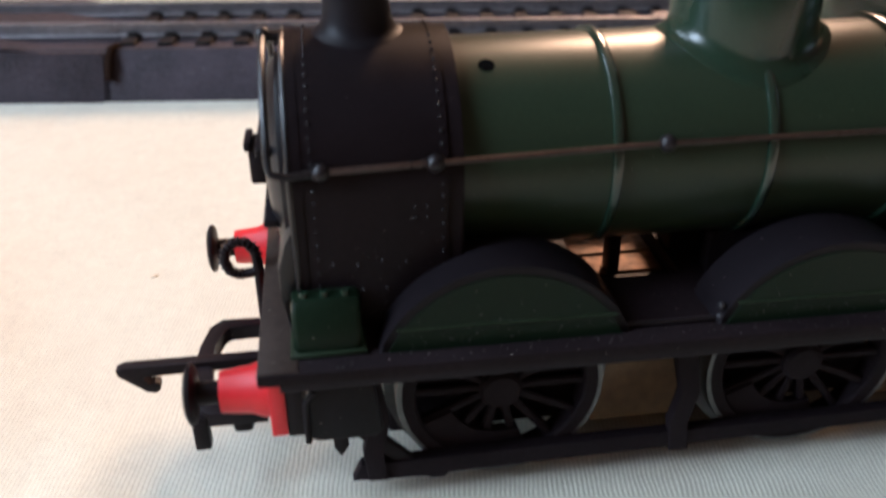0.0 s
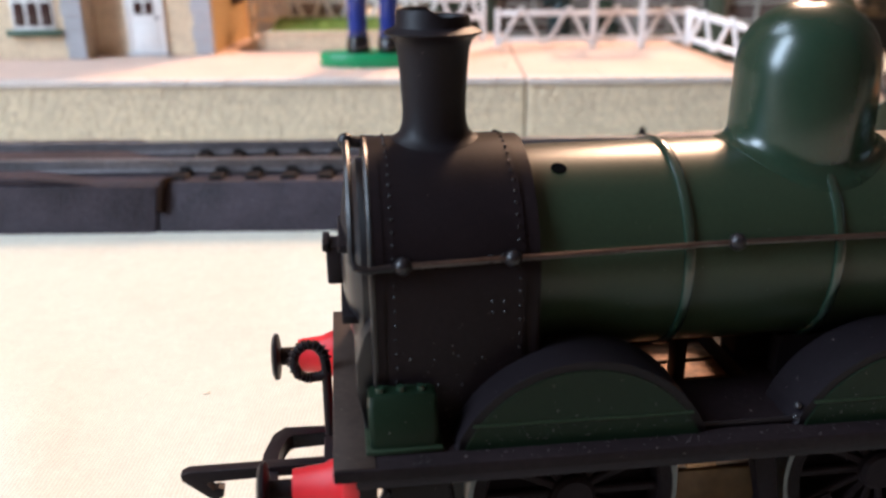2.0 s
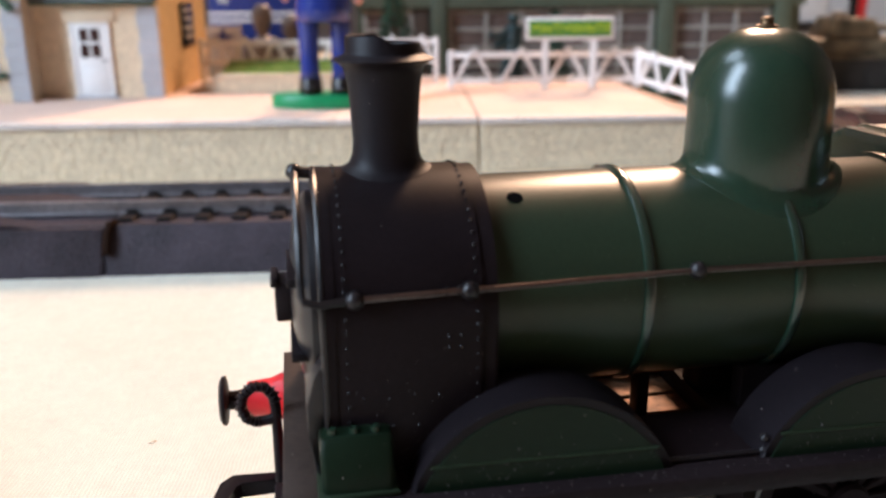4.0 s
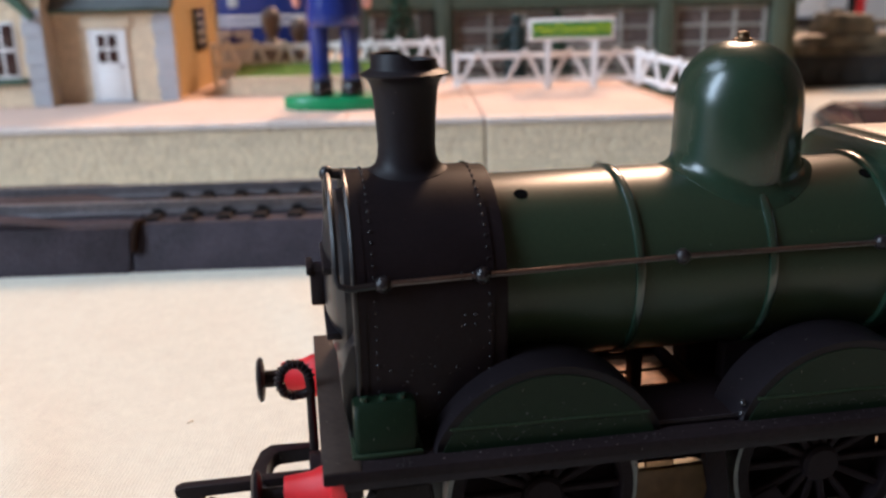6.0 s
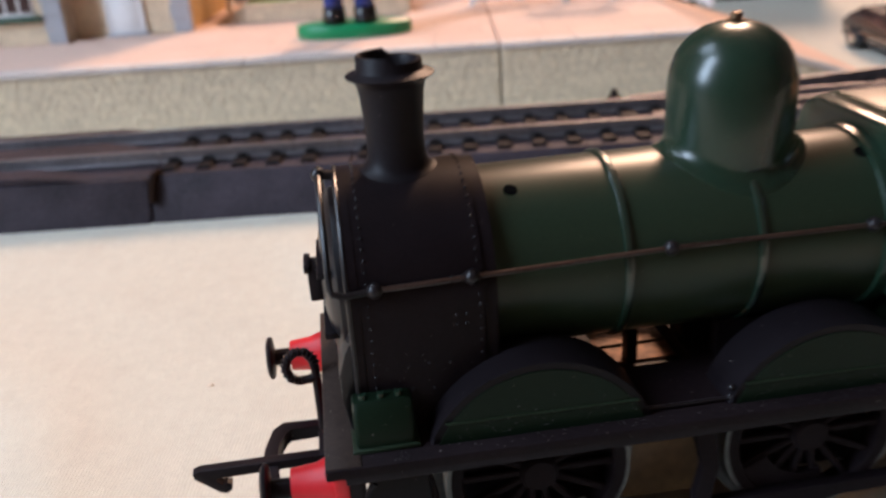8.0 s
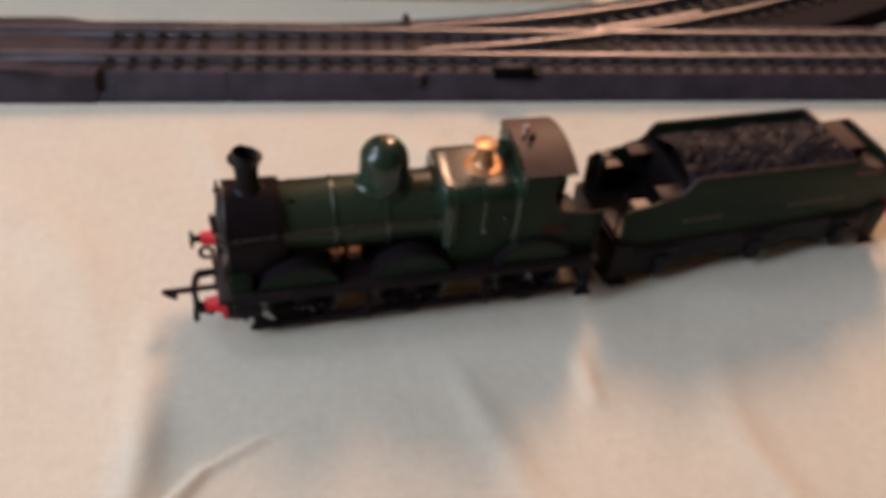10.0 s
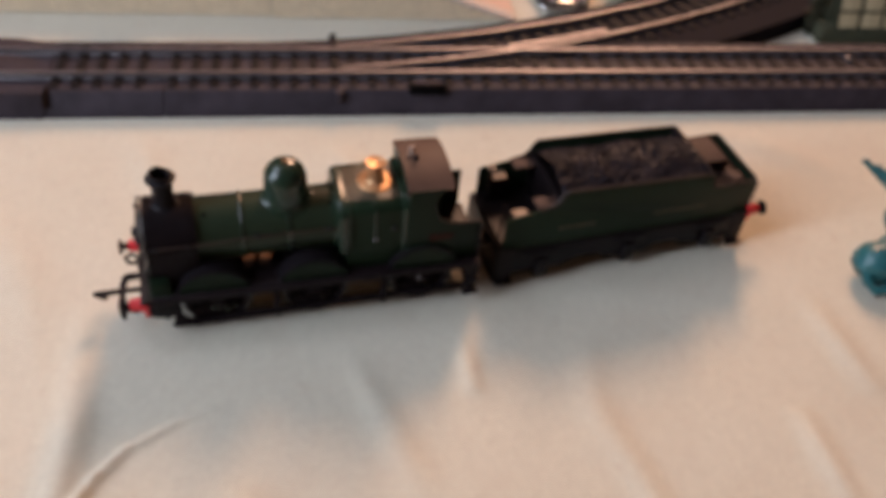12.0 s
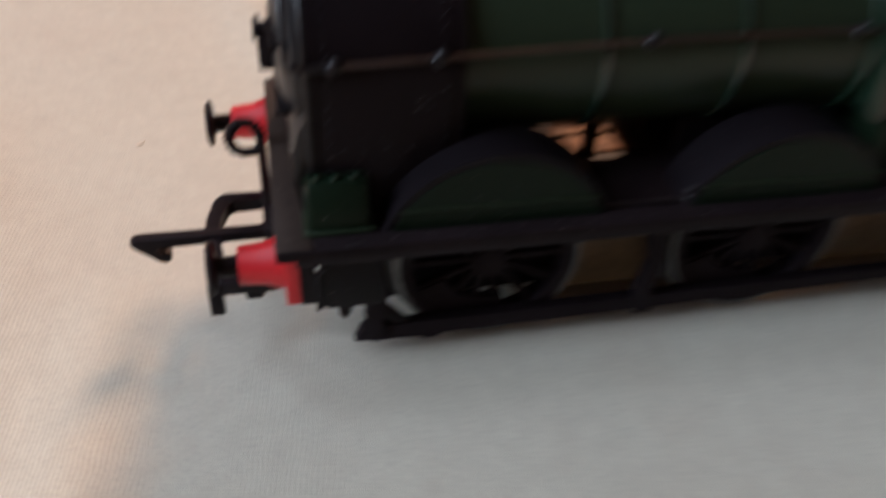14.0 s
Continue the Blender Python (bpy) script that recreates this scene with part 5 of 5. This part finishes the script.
part("door_frame", box(box(box(BM(), -27.4, -26.1, -1.2, 0.4, 0.2, 24.6, 0.15), -15.5, -14.5, -1.2, 0.4, 0.2, 24.6, 0.15), -27.4, -14.5, -1.2, 0.4, 23.8, 24.7, 0.15), WHITE, dr)
for i in range(2):
    for j in range(2):
        part("pane", box(BM(), -24.5 + 3.7 * i, -21.5 + 3.7 * i, -1.02, -0.7, 13.6 + 5.0 * j, 17.8 + 5.0 * j, 0.1), DARK_GLASS, dr)
part("panel", box(BM(), -24.8, -16.8, -1.1, -0.8, 2.4, 11.4, 0.2), WHITE, dr)
part("handle", box(BM(), -17.6, -16.0, -1.4, -0.9, 12.2, 12.7, 0.15), BOOT, dr)
part("step", box(BM(), -28.0, -13.5, -2.4, 0.2, 0.0, 0.8, 0.1), QUOIN, BUILD)
part("lintel", box(BM(), -29.4, -12.4, -0.8, 0.4, 24.9, 28.8, 0.15), STONE, BUILD)
# wing window
wn_ = part("window", box(BM(), -62.0, -47.9, -9.2, -8.2, 9.6, 28.2, 0.15), WHITE, BUILD, "white sash window")
for i in range(3):
    for j in range(2):
        part("pane", box(BM(), -61.2 + 4.5 * i, -57.6 + 4.5 * i, -9.35, -9.0, 10.8 + 8.8 * j, 18.4 + 8.8 * j, 0.1), DARK_GLASS, wn_)
part("sill", box(BM(), -64.0, -45.8, -10.6, -8.2, 7.8, 9.6, 0.2), TRIM_GREEN, wn_)
# eaves and gable boards
part("eave", box(BM(), -45, 1.6, -3.0, 0.6, 30.2, 31.6, 0.3), TRIM_GREEN, BUILD)
part("roof", prism(BM(), [(-4.2, 31.4), (0.0, 31.4), (31.0, 58.0), (30.0, 61.0)], -45, 2.0, "x", 0.2), SLATE, BUILD, "grey slate roof")
part("bargeboard", prism(BM(), [(-46.5, 33.0), (-41.8, 28.4), (-40.2, 29.6), (-45.0, 36.0), (-80, 70), (-82, 68)], -11.5, -9.5, "y", 0.2), TRIM_GREEN, BUILD)
part("downpipe", tube(BM(), [(-39.6, -1.4, 31.0), (-39.6, -1.4, 0.3)], 0.8, 10), BARK, BUILD)
part("poster", box(BM(), 0.4, 0.9, 33.0, 51.0, 14.5, 30.0, 0.1), BOOT, BUILD, "dark framed poster on the side wall")
for k, (a, b, c) in enumerate(((35.5, 48.5, 27.0), (37.0, 46.5, 24.0), (35.5, 48.0, 20.6), (38.0, 48.5, 17.4))):
    part("poster_bar", box(BM(), 0.85, 1.0, a, b, c, c + 1.2), FRAME_GREY, BUILD)
# raised flower bed
PLANT = thing("flower_bed", at_bg(-52, 145, PZ), "raised stone flower bed with grass top", "planter")
kerb = part("kerb", prism(BM(), [(-2.0, 0), (68, 0), (68, 6.0), (9.0, 6.0)], 0, 26, "y", 0.2), MORTAR, PLANT)
LATE.append(lambda: stones(kerb, 9.2, 67.8, 0.1, 5.2, Matrix.Identity(4), STONE, 3.2, 1.5, 31))
part("kerb_top", box(BM(), 8.6, 68.4, -0.6, 1.8, 5.3, 6.4, 0.2), STONE, kerb)
g = BM()
prism(g, [(2.0, 5.6), (22.0, 5.6), (22.0, 9.4), (2.0, 6.4)], 9.6, 67, "x", 0.2)
rg = random.Random(8)
for _ in range(1500):
    x, y = rg.uniform(9.8, 66.8), rg.uniform(2.2, 21.8)
    a = rg.uniform(0, 6.28)
    d = Vector((math.cos(a), math.sin(a), 0)) * 0.22
    p = Vector((x, y, 6.2 + 0.15 * (y - 2.0)))
    t = p + Vector((rg.uniform(-.4, .4), rg.uniform(-.4, .4), rg.uniform(0.7, 1.4)))
    g.faces.new([g.verts.new(q) for q in (p - d, p + d, t)])
tagged(part("grass", g, GRASS, PLANT, "bright green grass tufts", smooth=False), kind="stuff")


# white lattice fences
def fence(name, m, length, high, bays, label, last=True, n0=1.5):
    f = thing(name, m, label, "fence", "station fences")
    part("rail", box(BM(), 0, length, -0.5, 0.5, high - 2.6, high - 0.4, 0.15), WHITE, f)
    part("rail", box(BM(), 0, length, -0.5, 0.5, n0, n0 + 2.0, 0.15), WHITE, f)
    bay = length / bays
    for k in range(bays):
        for a, b in ((k * bay + 1, (k + 0.5) * bay), ((k + 1) * bay - 1, (k + 0.5) * bay)):
            pts = [(a - 0.8, n0 - 0.6), (a + 0.8, n0 - 0.6), (b + 0.8, high + 0.9), (b - 0.8, high + 0.9)]
            part("brace", prism(BM(), pts, -1.2, -0.4, "y", 0.1), WHITE, f)
    part("post", box(BM(), -0.9, 0.9, -0.9, 0.9, 0, high + 0.2, 0.15), WHITE, f)
    if last:
        part("post", box(BM(), length - 0.9, length + 0.9, -0.9, 0.9, 0, high + 0.2, 0.15), WHITE, f)
    return f


fence("fence", at_bg(38.4, 151, PZ, -1.5), 67, 13.0, 4, "white lattice fence on the platform")
fence("fence", at_bg(106.0, 149.0, PZ, -62) @ pose(0, 0, 0, 0, 6.5, 0), 26, 12.6, 2, "white lattice fence panel turned aside", last=False)
fence("fence", at_bg(-54, 172, PZ, 0), 88, 16.8, 8, "white lattice fence behind the flower bed", n0=7.6)

# name board
SIGN = thing("station_sign", at_bg(80, 144.5, PZ), "green and white station name board on two posts", "sign")
for u in (-8.6, 8.4):
    part("post", box(BM(), u - 1.1, u + 1.1, -1.0, 0.6, 0, 17.4, 0.2), WHITE, SIGN)
board = part("board", box(BM(), -15.8, 15.2, -1.4, 0.2, 16.8, 24.6, 0.2), WHITE, SIGN)
part("panel", box(BM(), -14.6, 14.0, -1.7, -1.2, 18.0, 23.4, 0.1), SIGN_GREEN, board)
txt = bpy.data.curves.new("name", "FONT")
txt.body, txt.size, txt.extrude, txt.align_x, txt.align_y = "MAITHWAITE", 0.0046, 0.00005, "CENTER", "CENTER"
t_ob = new("lettering", txt)
t_ob.parent = board
t_ob.matrix_basis = shift(-0.1, -1.75, 20.6, 90, 0, 0)
txt.materials.append(SIGN_YELLOW)

# toy figure: one plain mesh on its round base
base = lathe(BM(), [(17.8, 0), (18.0, 0.6), (18.0, 3.2), (17.6, 3.8), (0.01, 3.9)], (0.5, 0, 0), 56)
for v in base.verts:
    v.co.y = v.co.y * 0.5 + 1.5
body, boots, knobs = BM(), BM(), BM()
for x in (-5.2, 4.4):
    lathe(body, [(3.3, 8.6), (2.9, 11.0), (2.9, 17.0), (3.2, 24.0), (3.4, 27.0)], (x, 0, 0), 24)
    lathe(boots, [(3.6, 3.9), (3.7, 5.0), (3.3, 8.8), (2.4, 9.0)], (x, 0, 0), 24)
    ball(boots, (x, -2.6, 5.4), 2.9, 14, (0.9, 1.1, 0.5))
lathe(body, [(7.0, 25.0), (8.2, 26.0), (8.4, 29.0), (7.9, 34.0), (7.4, 44.0), (5.0, 50.0), (2.5, 52.0)], (-0.4, 0, 0), 32)
ball(knobs, (10.2, -2, 34.0), 2.2, 14, (0.85, 0.85, 1.9))
ball(knobs, (-11.2, -2, 35.0), 2.1, 14, (0.85, 0.85, 2.0))
FIG = one_mesh("toy_figure", [(base, TOY_GREEN), (body, BLUE), (boots, BOOT), (knobs, SKIN)])
FIG.matrix_basis = at_bg(-1.0, 105.0, PZ)
tagged(FIG, "blue-clad glossy toy figure on a green round base", "toy figure")

# long shed with glazed front
SHED = thing("goods_shed", at_bg(34, 240, 0), "olive-green model shed with long glazed front", "model house")
part("wall", box(BM(), -34, 172, 8, 60, 0, 75), SHED_GREEN, SHED)
for u in (0.0, 104, 158):
    part("post", box(BM(), u, u + 7.0, 1, 9, 0, 75, 0.4), SHED_GREEN, SHED)
part("fascia", box(BM(), -34, 172, 2, 9, 44.5, 75, 0.4), SHED_GREEN, SHED)
part("door_post", box(BM(), -7.5, -1.0, 4.0, 8.6, 0, 44, 0.3), BARK, SHED)
for u0, u1 in ((-30, -9), (9, 58), (58, 102), (113, 156)):
    w = part("window", box(BM(), u0, u1, 7.0, 8.2, 14, 44), PANE, SHED, "grey-framed shed window")
    nb = 3 if u0 > 0 else 2
    for k in range(nb + 1):
        x = u0 + (u1 - u0) * k / nb
        part("mullion", box(BM(), x - 0.9, x + 0.9, 5.6, 7.4, 14, 44, 0.2), FRAME_GREY, w)
    for z in (14, 18.5, 26.6, 34.8, 42.6):
        part("bar", box(BM(), u0, u1, 5.9, 7.3, z - 0.7, z + 0.7, 0.2), FRAME_GREY, w)


# trees
def tree(m, high, label, seed):
    t = thing("tree", m, label, "tree", "model trees")
    r = random.Random(seed)
    part("trunk", rod(BM(), (0, 0, 0), (0, 0, high * 0.8), high * 0.04, high * 0.012, 8), BARK, t)
    bm = BM()
    for k in range(1500):
        h = r.random() ** 0.8
        rad = high * 0.24 * (1.02 - h) * r.uniform(0.35, 1.0) + 0.3
        a = r.uniform(0, 6.283)
        c = Vector((rad * math.cos(a), rad * math.sin(a), high * (0.12 + 0.88 * h) - rad * 0.2))
        s = r.uniform(0.6, 1.5)
        d1 = Vector((r.uniform(-1, 1), r.uniform(-1, 1), r.uniform(-0.8, 0.4))).normalized() * s * 1.6
        d2 = d1.cross(Vector((r.uniform(-1, 1), r.uniform(-1, 1), 1))).normalized() * s * 0.6
        bm.faces.new([bm.verts.new(p) for p in (c - d2, c + d1, c + d2, c - d1 * 0.5)])
    tagged(part("crown", bm, LEAF, t, "dense dark green needles", smooth=False), kind="stuff")
    return t


tree(at_bg(18, 205, PZ - 18.7), 62, "small dark green model fir tree", 1)
tree(at_bg(86, 215, 0), 44, "ragged dark green model fir tree", 2)
statue = BM()
rod(statue, (0, 0, 0), (0, 0, 25), 5.2, 4.4, 16)
rod(statue, (0, 0, 24), (0.8, 0, 37), 4.5, 3.4, 16)
ball(statue, (0.9, 0, 36.5), 3.4, 14, (1.2, 0.9, 0.7))
ball(statue, (0.6, -0.4, 41.2), 2.5, 14)
rod(statue, (-1.0, -1.5, 36.0), (-6.0, -3.0, 33.2), 1.9, 1.5, 10)
rod(statue, (-6.0, -3.0, 33.2), (-9.8, -4.0, 34.8), 1.5, 1.1, 10)
rod(statue, (-1.0, -2.0, 31.5), (-7.5, -3.5, 29.8), 1.8, 1.4, 10)
figure_2 = tagged(part("figurine", statue, TEAL_DARK), "dark teal plastic figurine behind the fence", "figurine")
figure_2.matrix_basis = at_bg(66.8, 207, 0)

# toys and models further back
TRUCK = thing("toy_lorry", at_bg(-50, 270, 0), "blue toy lorry with white stripes", "toy vehicle")
part("box_body", box(BM(), -22, 24, 0, 26, 22, 80, 1.0), LORRY_BLUE, TRUCK)
for z in (38.3, 41.5):
    part("stripe", box(BM(), -22.2, 24.2, -0.2, 0.2, z, z + 1.6), WHITE, TRUCK)
part("chassis", box(BM(), -24, 24, 2, 24, 8, 22, 1), BOOT, TRUCK)
part("badge", box(BM(), -17, -12, -0.25, 0.2, 47, 52, 0.3), PALE_GREY, TRUCK)
for u in (-14, 14):
    part("wheel", lathe(BM(), [(0.01, -2), (6, -2), (7, -1), (7, 3), (0.01, 3)], (u, 2, 7), 24, "y"), RUBBER, TRUCK)


def bust(m, label, s=1.0):
    b = BM()
    lathe(b, [(7, 0), (8, 6), (7, 20), (8.6, 28), (8, 33), (4.2, 36), (2.6, 37.5), (2.8, 39), (4.4, 42), (5.0, 46), (4.4, 50), (2.4, 52.2), (0.01, 52.8)], (0, 0, 0), 20)
    rod(b, (-7, -1, 30), (-14, -5, 22), 3.0, 2.2, 10)
    rod(b, (7, -1, 30), (12, -6, 20), 3.0, 2.2, 10)
    o = part("toy_figure", b, STATUE)
    o.matrix_basis = m @ Matrix.Scale(s, 4)
    return tagged(o, label, "toy figure")


bust(at_bg(-41, 235, 0), "grey-brown plastic toy figure", 0.90)
bust(at_bg(-30, 245, 0), "pale grey-brown plastic toy figure", 0.80)
BOARDP = thing("display_card", at_bg(-56, 222, 0), "pale grey card with a dark star shape", "card")
part("card", box(BM(), -7, 8, 0, 1.2, 0, 38.5, 0.2), PALE_GREY, BOARDP)
star = [((5.5 if k % 2 == 0 else 2.3) * math.sin(math.pi * k / 5), 33 + (5.5 if k % 2 == 0 else 2.3) * math.cos(math.pi * k / 5)) for k in range(10)]
part("star_shape", prism(BM(), star, -0.25, 0.1, "y"), BLUE, BOARDP)

TANK = thing("toy_tank", at_bg(255, 300, 0), "camouflaged toy tank on black tracks", "toy vehicle")
part("hull", prism(BM(), [(-34, 14), (36, 14), (40, 20), (30, 26), (-28, 26), (-38, 20)], -14, 14, "y", 0.8), CAMO, TANK)
for s in (-1, 1):
    tr_ = part("track", prism(BM(), arc(-30, 8, 8, 90, 270, 10) + arc(32, 8, 8, -90, 90, 10), min(s * 10, s * 19), max(s * 10, s * 19), "y", 0.8), RUBBER, TANK)
    for k in range(6):
        part("road_wheel", lathe(BM(), [(0.01, -1), (5, -1), (5.4, 0), (5, 1), (0.01, 1)], (-27 + 11.6 * k, s * 19.3, 7), 20, "y"), RUBBER, tr_)
for s in (-1, 1):
    part("mudguard", box(BM(), -37, 38, min(s * 9.6, s * 19.6), max(s * 9.6, s * 19.6), 16.6, 17.6, 0.3), CAMO, TANK)
part("stowage_box", box(BM(), -33, -22, -18.6, -11, 17.4, 22.0, 0.6), CAMO, TANK)
tur = part("turret", prism(BM(), [(-16, 26), (14, 26), (10, 36), (-12, 37)], -11, 11, "y", 1.6), CAMO, TANK)
part("gun", rod(BM(), (12, -2, 31), (52, -14, 33), 1.8, 1.4, 14), CAMO, tur)
part("hatch", lathe(BM(), [(4, 36), (4, 39), (0.01, 39.5)], (-4, 2, 0), 20), CAMO, tur)

def toy_car(m, paint, label):
    car = thing("toy_car", m @ Matrix.Diagonal((1.0, 1.0, 0.7, 1.0)), label, "toy vehicle", "toy cars")
    cb = prism(BM(), [(-27, 4), (27, 4), (28, 9), (24, 12.5), (8, 13.5), (1, 20), (-14, 20.5), (-22, 14), (-28, 12)], -10.5, 10.5, "y", 1.2)
    part("body", cb, paint, car)
    part("windscreen", prism(BM(), [(7.4, 14.2), (1.4, 19.9), (1.0, 19.6), (7.0, 13.9)], -8.6, 8.6, "y", 0.05), DARK_GLASS, car)
    part("bumper", tube(BM(), [(26.5, -11.2, 5.4), (29.0, -9.5, 5.4), (29.6, 0, 5.4), (29.0, 9.5, 5.4), (26.5, 11.2, 5.4)], 1.0, 10), CHROME, car, "chrome bumper")
    part("grille", box(BM(), 27.2, 28.6, -4.5, 4.5, 6.6, 10.6, 0.3), CHROME, car)
    for s in (-1, 1):
        part("window", prism(BM(), [(5, 13.8), (0.5, 18.8), (-12.5, 19.2), (-18, 14.2)], min(s * 10.3, s * 10.8), max(s * 10.3, s * 10.8), "y", 0.1), DARK_GLASS, car)
        part("trim", box(BM(), -26, 26, min(s * 10.6, s * 11.0), max(s * 10.6, s * 11.0), 8.6, 9.3), CHROME, car)
        for u in (-16, 17):
            w = part("wheel", lathe(BM(), [(0.01, -2), (4.4, -2), (4.9, -1.4), (4.9, 1.8), (0.01, 1.8)], (u, s * 9.6, 4.9), 24, "y"), RUBBER, car)
            part("hubcap", lathe(BM(), [(0.01, -0.6), (2.4, -0.4), (2.6, 0.2), (0.01, 0.3)], (u, s * 11.5, 4.9), 18, "y"), CHROME, w)
        part("headlight", ball(BM(), (27.4, s * 7.5, 9.6), 1.5, 10), CHROME, car)
    return car


toy_car(at_bg(177.0, 109.0, 0, -90.0), DARK_CAR, "dark glossy toy car with chrome trim")
toy_car(at_bg(212.5, 124.0, 0, -90.0), PALE_CAR, "pale green toy car with chrome bumper")

BOXES = thing("storage_box", at_bg(330, 420, 0), "pale grey storage box with a red label", "box")
part("box_body", box(BM(), -60, 80, 0, 60, 0, 90, 2), PALE_GREY, BOXES)
part("label", box(BM(), -10, -4, -0.4, 0.2, 29, 84), RED, BOXES, "red label")
part("dark_stripe", box(BM(), -16, -10, -0.5, 0.2, 28, 84), BOOT, BOXES)
part("white_panel", box(BM(), -57, -31, -1.2, 0.2, 29.6, 84, 0.3), WHITE, BOXES, "white side panel")
part("dark_ledge", box(BM(), -59, -28, -6.0, 0.2, 23.0, 29.4, 0.4), BOOT, BOXES)

# teal toy creature at the end of the cloth
TOY = thing("toy_creature", at_bg(264, -76, 0), "teal rubbery toy creature lying on the cloth", "toy")
bd = BM()
ball(bd, (8, 0, 12), 12, 20, (1.5, 0.9, 0.9))
ball(bd, (-18, -15, 7), 7.5, 16, (1.2, 1.0, 0.85))
rod(bd, (0, -6, 10), (-18, -14, 7), 6.5, 5.0, 16)
rod(bd, (6, 2, 13), (-4, 14, 17), 4.5, 2.6, 12)
rod(bd, (-4, 14, 17), (-12.5, 21.4, 20.4), 2.6, 0.5, 12)
for k in range(6):
    rod(bd, (4 - 3 * k, 6 + 3 * k, 15 + k), (3 - 3 * k, 5 + 3 * k, 19.5 + 0.6 * k), 1.3, 0.15, 6)
ball(bd, (2, -17, 7), 6.5, 16, (1.3, 0.9, 1.0))
for cx, cy in ((-20, -20), (-8, -22)):
    tube(bd, [(cx + 4.5 * math.cos(t), cy + 3.5 * math.sin(t), 5 + 3.0 * math.sin(t)) for t in np.linspace(0, 2 * math.pi, 15)[:-1]], 1.5, 8, True)
for k in range(40):
    a = k * 2.4
    ball(bd, (8 + 15 * math.cos(a) * 0.9, 8 * math.sin(a), 12 + 8 * math.cos(k * 1.3)), 1.6, 8)
for v in bd.verts:
    v.co += Vector((noise.noise(v.co * 0.35), noise.noise(v.co * 0.35 + Vector((9, 0, 0))), noise.noise(v.co * 0.35 + Vector((0, 9, 0))))) * 1.3
part("body", bd, TEAL, TOY)

OLIVE = material("dull_olive", (0.055, 0.056, 0.034), 0.7, spec=0.2, vary=0.2, grain=900, bump=0.06)
HOUSE = thing("model_greenhouse", at_bg(293, 58, 0), "olive model greenhouse with pale yellow panels", "model house")
part("base_wall", box(BM(), 0, 74, 0, 26, 0, 8.0, 0.4), OLIVE, HOUSE)
for k in range(6):
    pn = part("panel", prism(BM(), [(0.8, 8.2), (1.4, 8.2), (6.4, 21.8), (5.8, 21.8)], 6.4 + 11.2 * k, 16.8 + 11.2 * k, "x", 0.08), PALE_PANEL, HOUSE, "pale yellow panel")
    part("bar", prism(BM(), [(0.2, 8.0), (1.4, 8.0), (6.6, 22.0), (5.4, 22.0)], 5.2 + 11.2 * k, 6.4 + 11.2 * k, "x", 0.1), OLIVE, HOUSE)
    part("cross_bar", box(BM(), 6.4 + 11.2 * k, 16.8 + 11.2 * k, 2.8, 4.2, 14.4, 15.4, 0.1), OLIVE, pn)
part("ridge", box(BM(), 4, 74, 5.4, 8.4, 21.8, 24.0, 0.3), OLIVE, HOUSE)
part("back_wall", box(BM(), 4, 74, 8.0, 26, 8.0, 21.6, 0.3), OLIVE, HOUSE)
HEDGE = thing("bush", at_bg(287, 64, 0), "thin ragged dark green model bush", "bush")
part("stem", rod(BM(), (5, 4, 0), (5.4, 4.4, 24), 0.7, 0.3, 8), BARK, HEDGE)
hb, rh = BM(), random.Random(21)
for _ in range(420):
    h = rh.random()
    c = Vector((5 + rh.gauss(0, 1.5) * (1.1 - 0.4 * h), 4 + rh.gauss(0, 1.5) * (1.1 - 0.4 * h), 0.4 + 25.0 * h ** 1.2))
    d1 = Vector((rh.uniform(-1, 1), rh.uniform(-1, 1), rh.uniform(-0.4, 1))).normalized() * rh.uniform(0.8, 1.9)
    d2 = d1.cross(Vector((0.3, rh.uniform(-1, 1), 1))).normalized() * 0.6
    hb.faces.new([hb.verts.new(p) for p in (c - d2, c + d1, c + d2, c - d1)])
tagged(part("foliage", hb, OLIVE, HEDGE, smooth=False), kind="stuff")

# the single stones of the walls
for lay in LATE:
    lay()
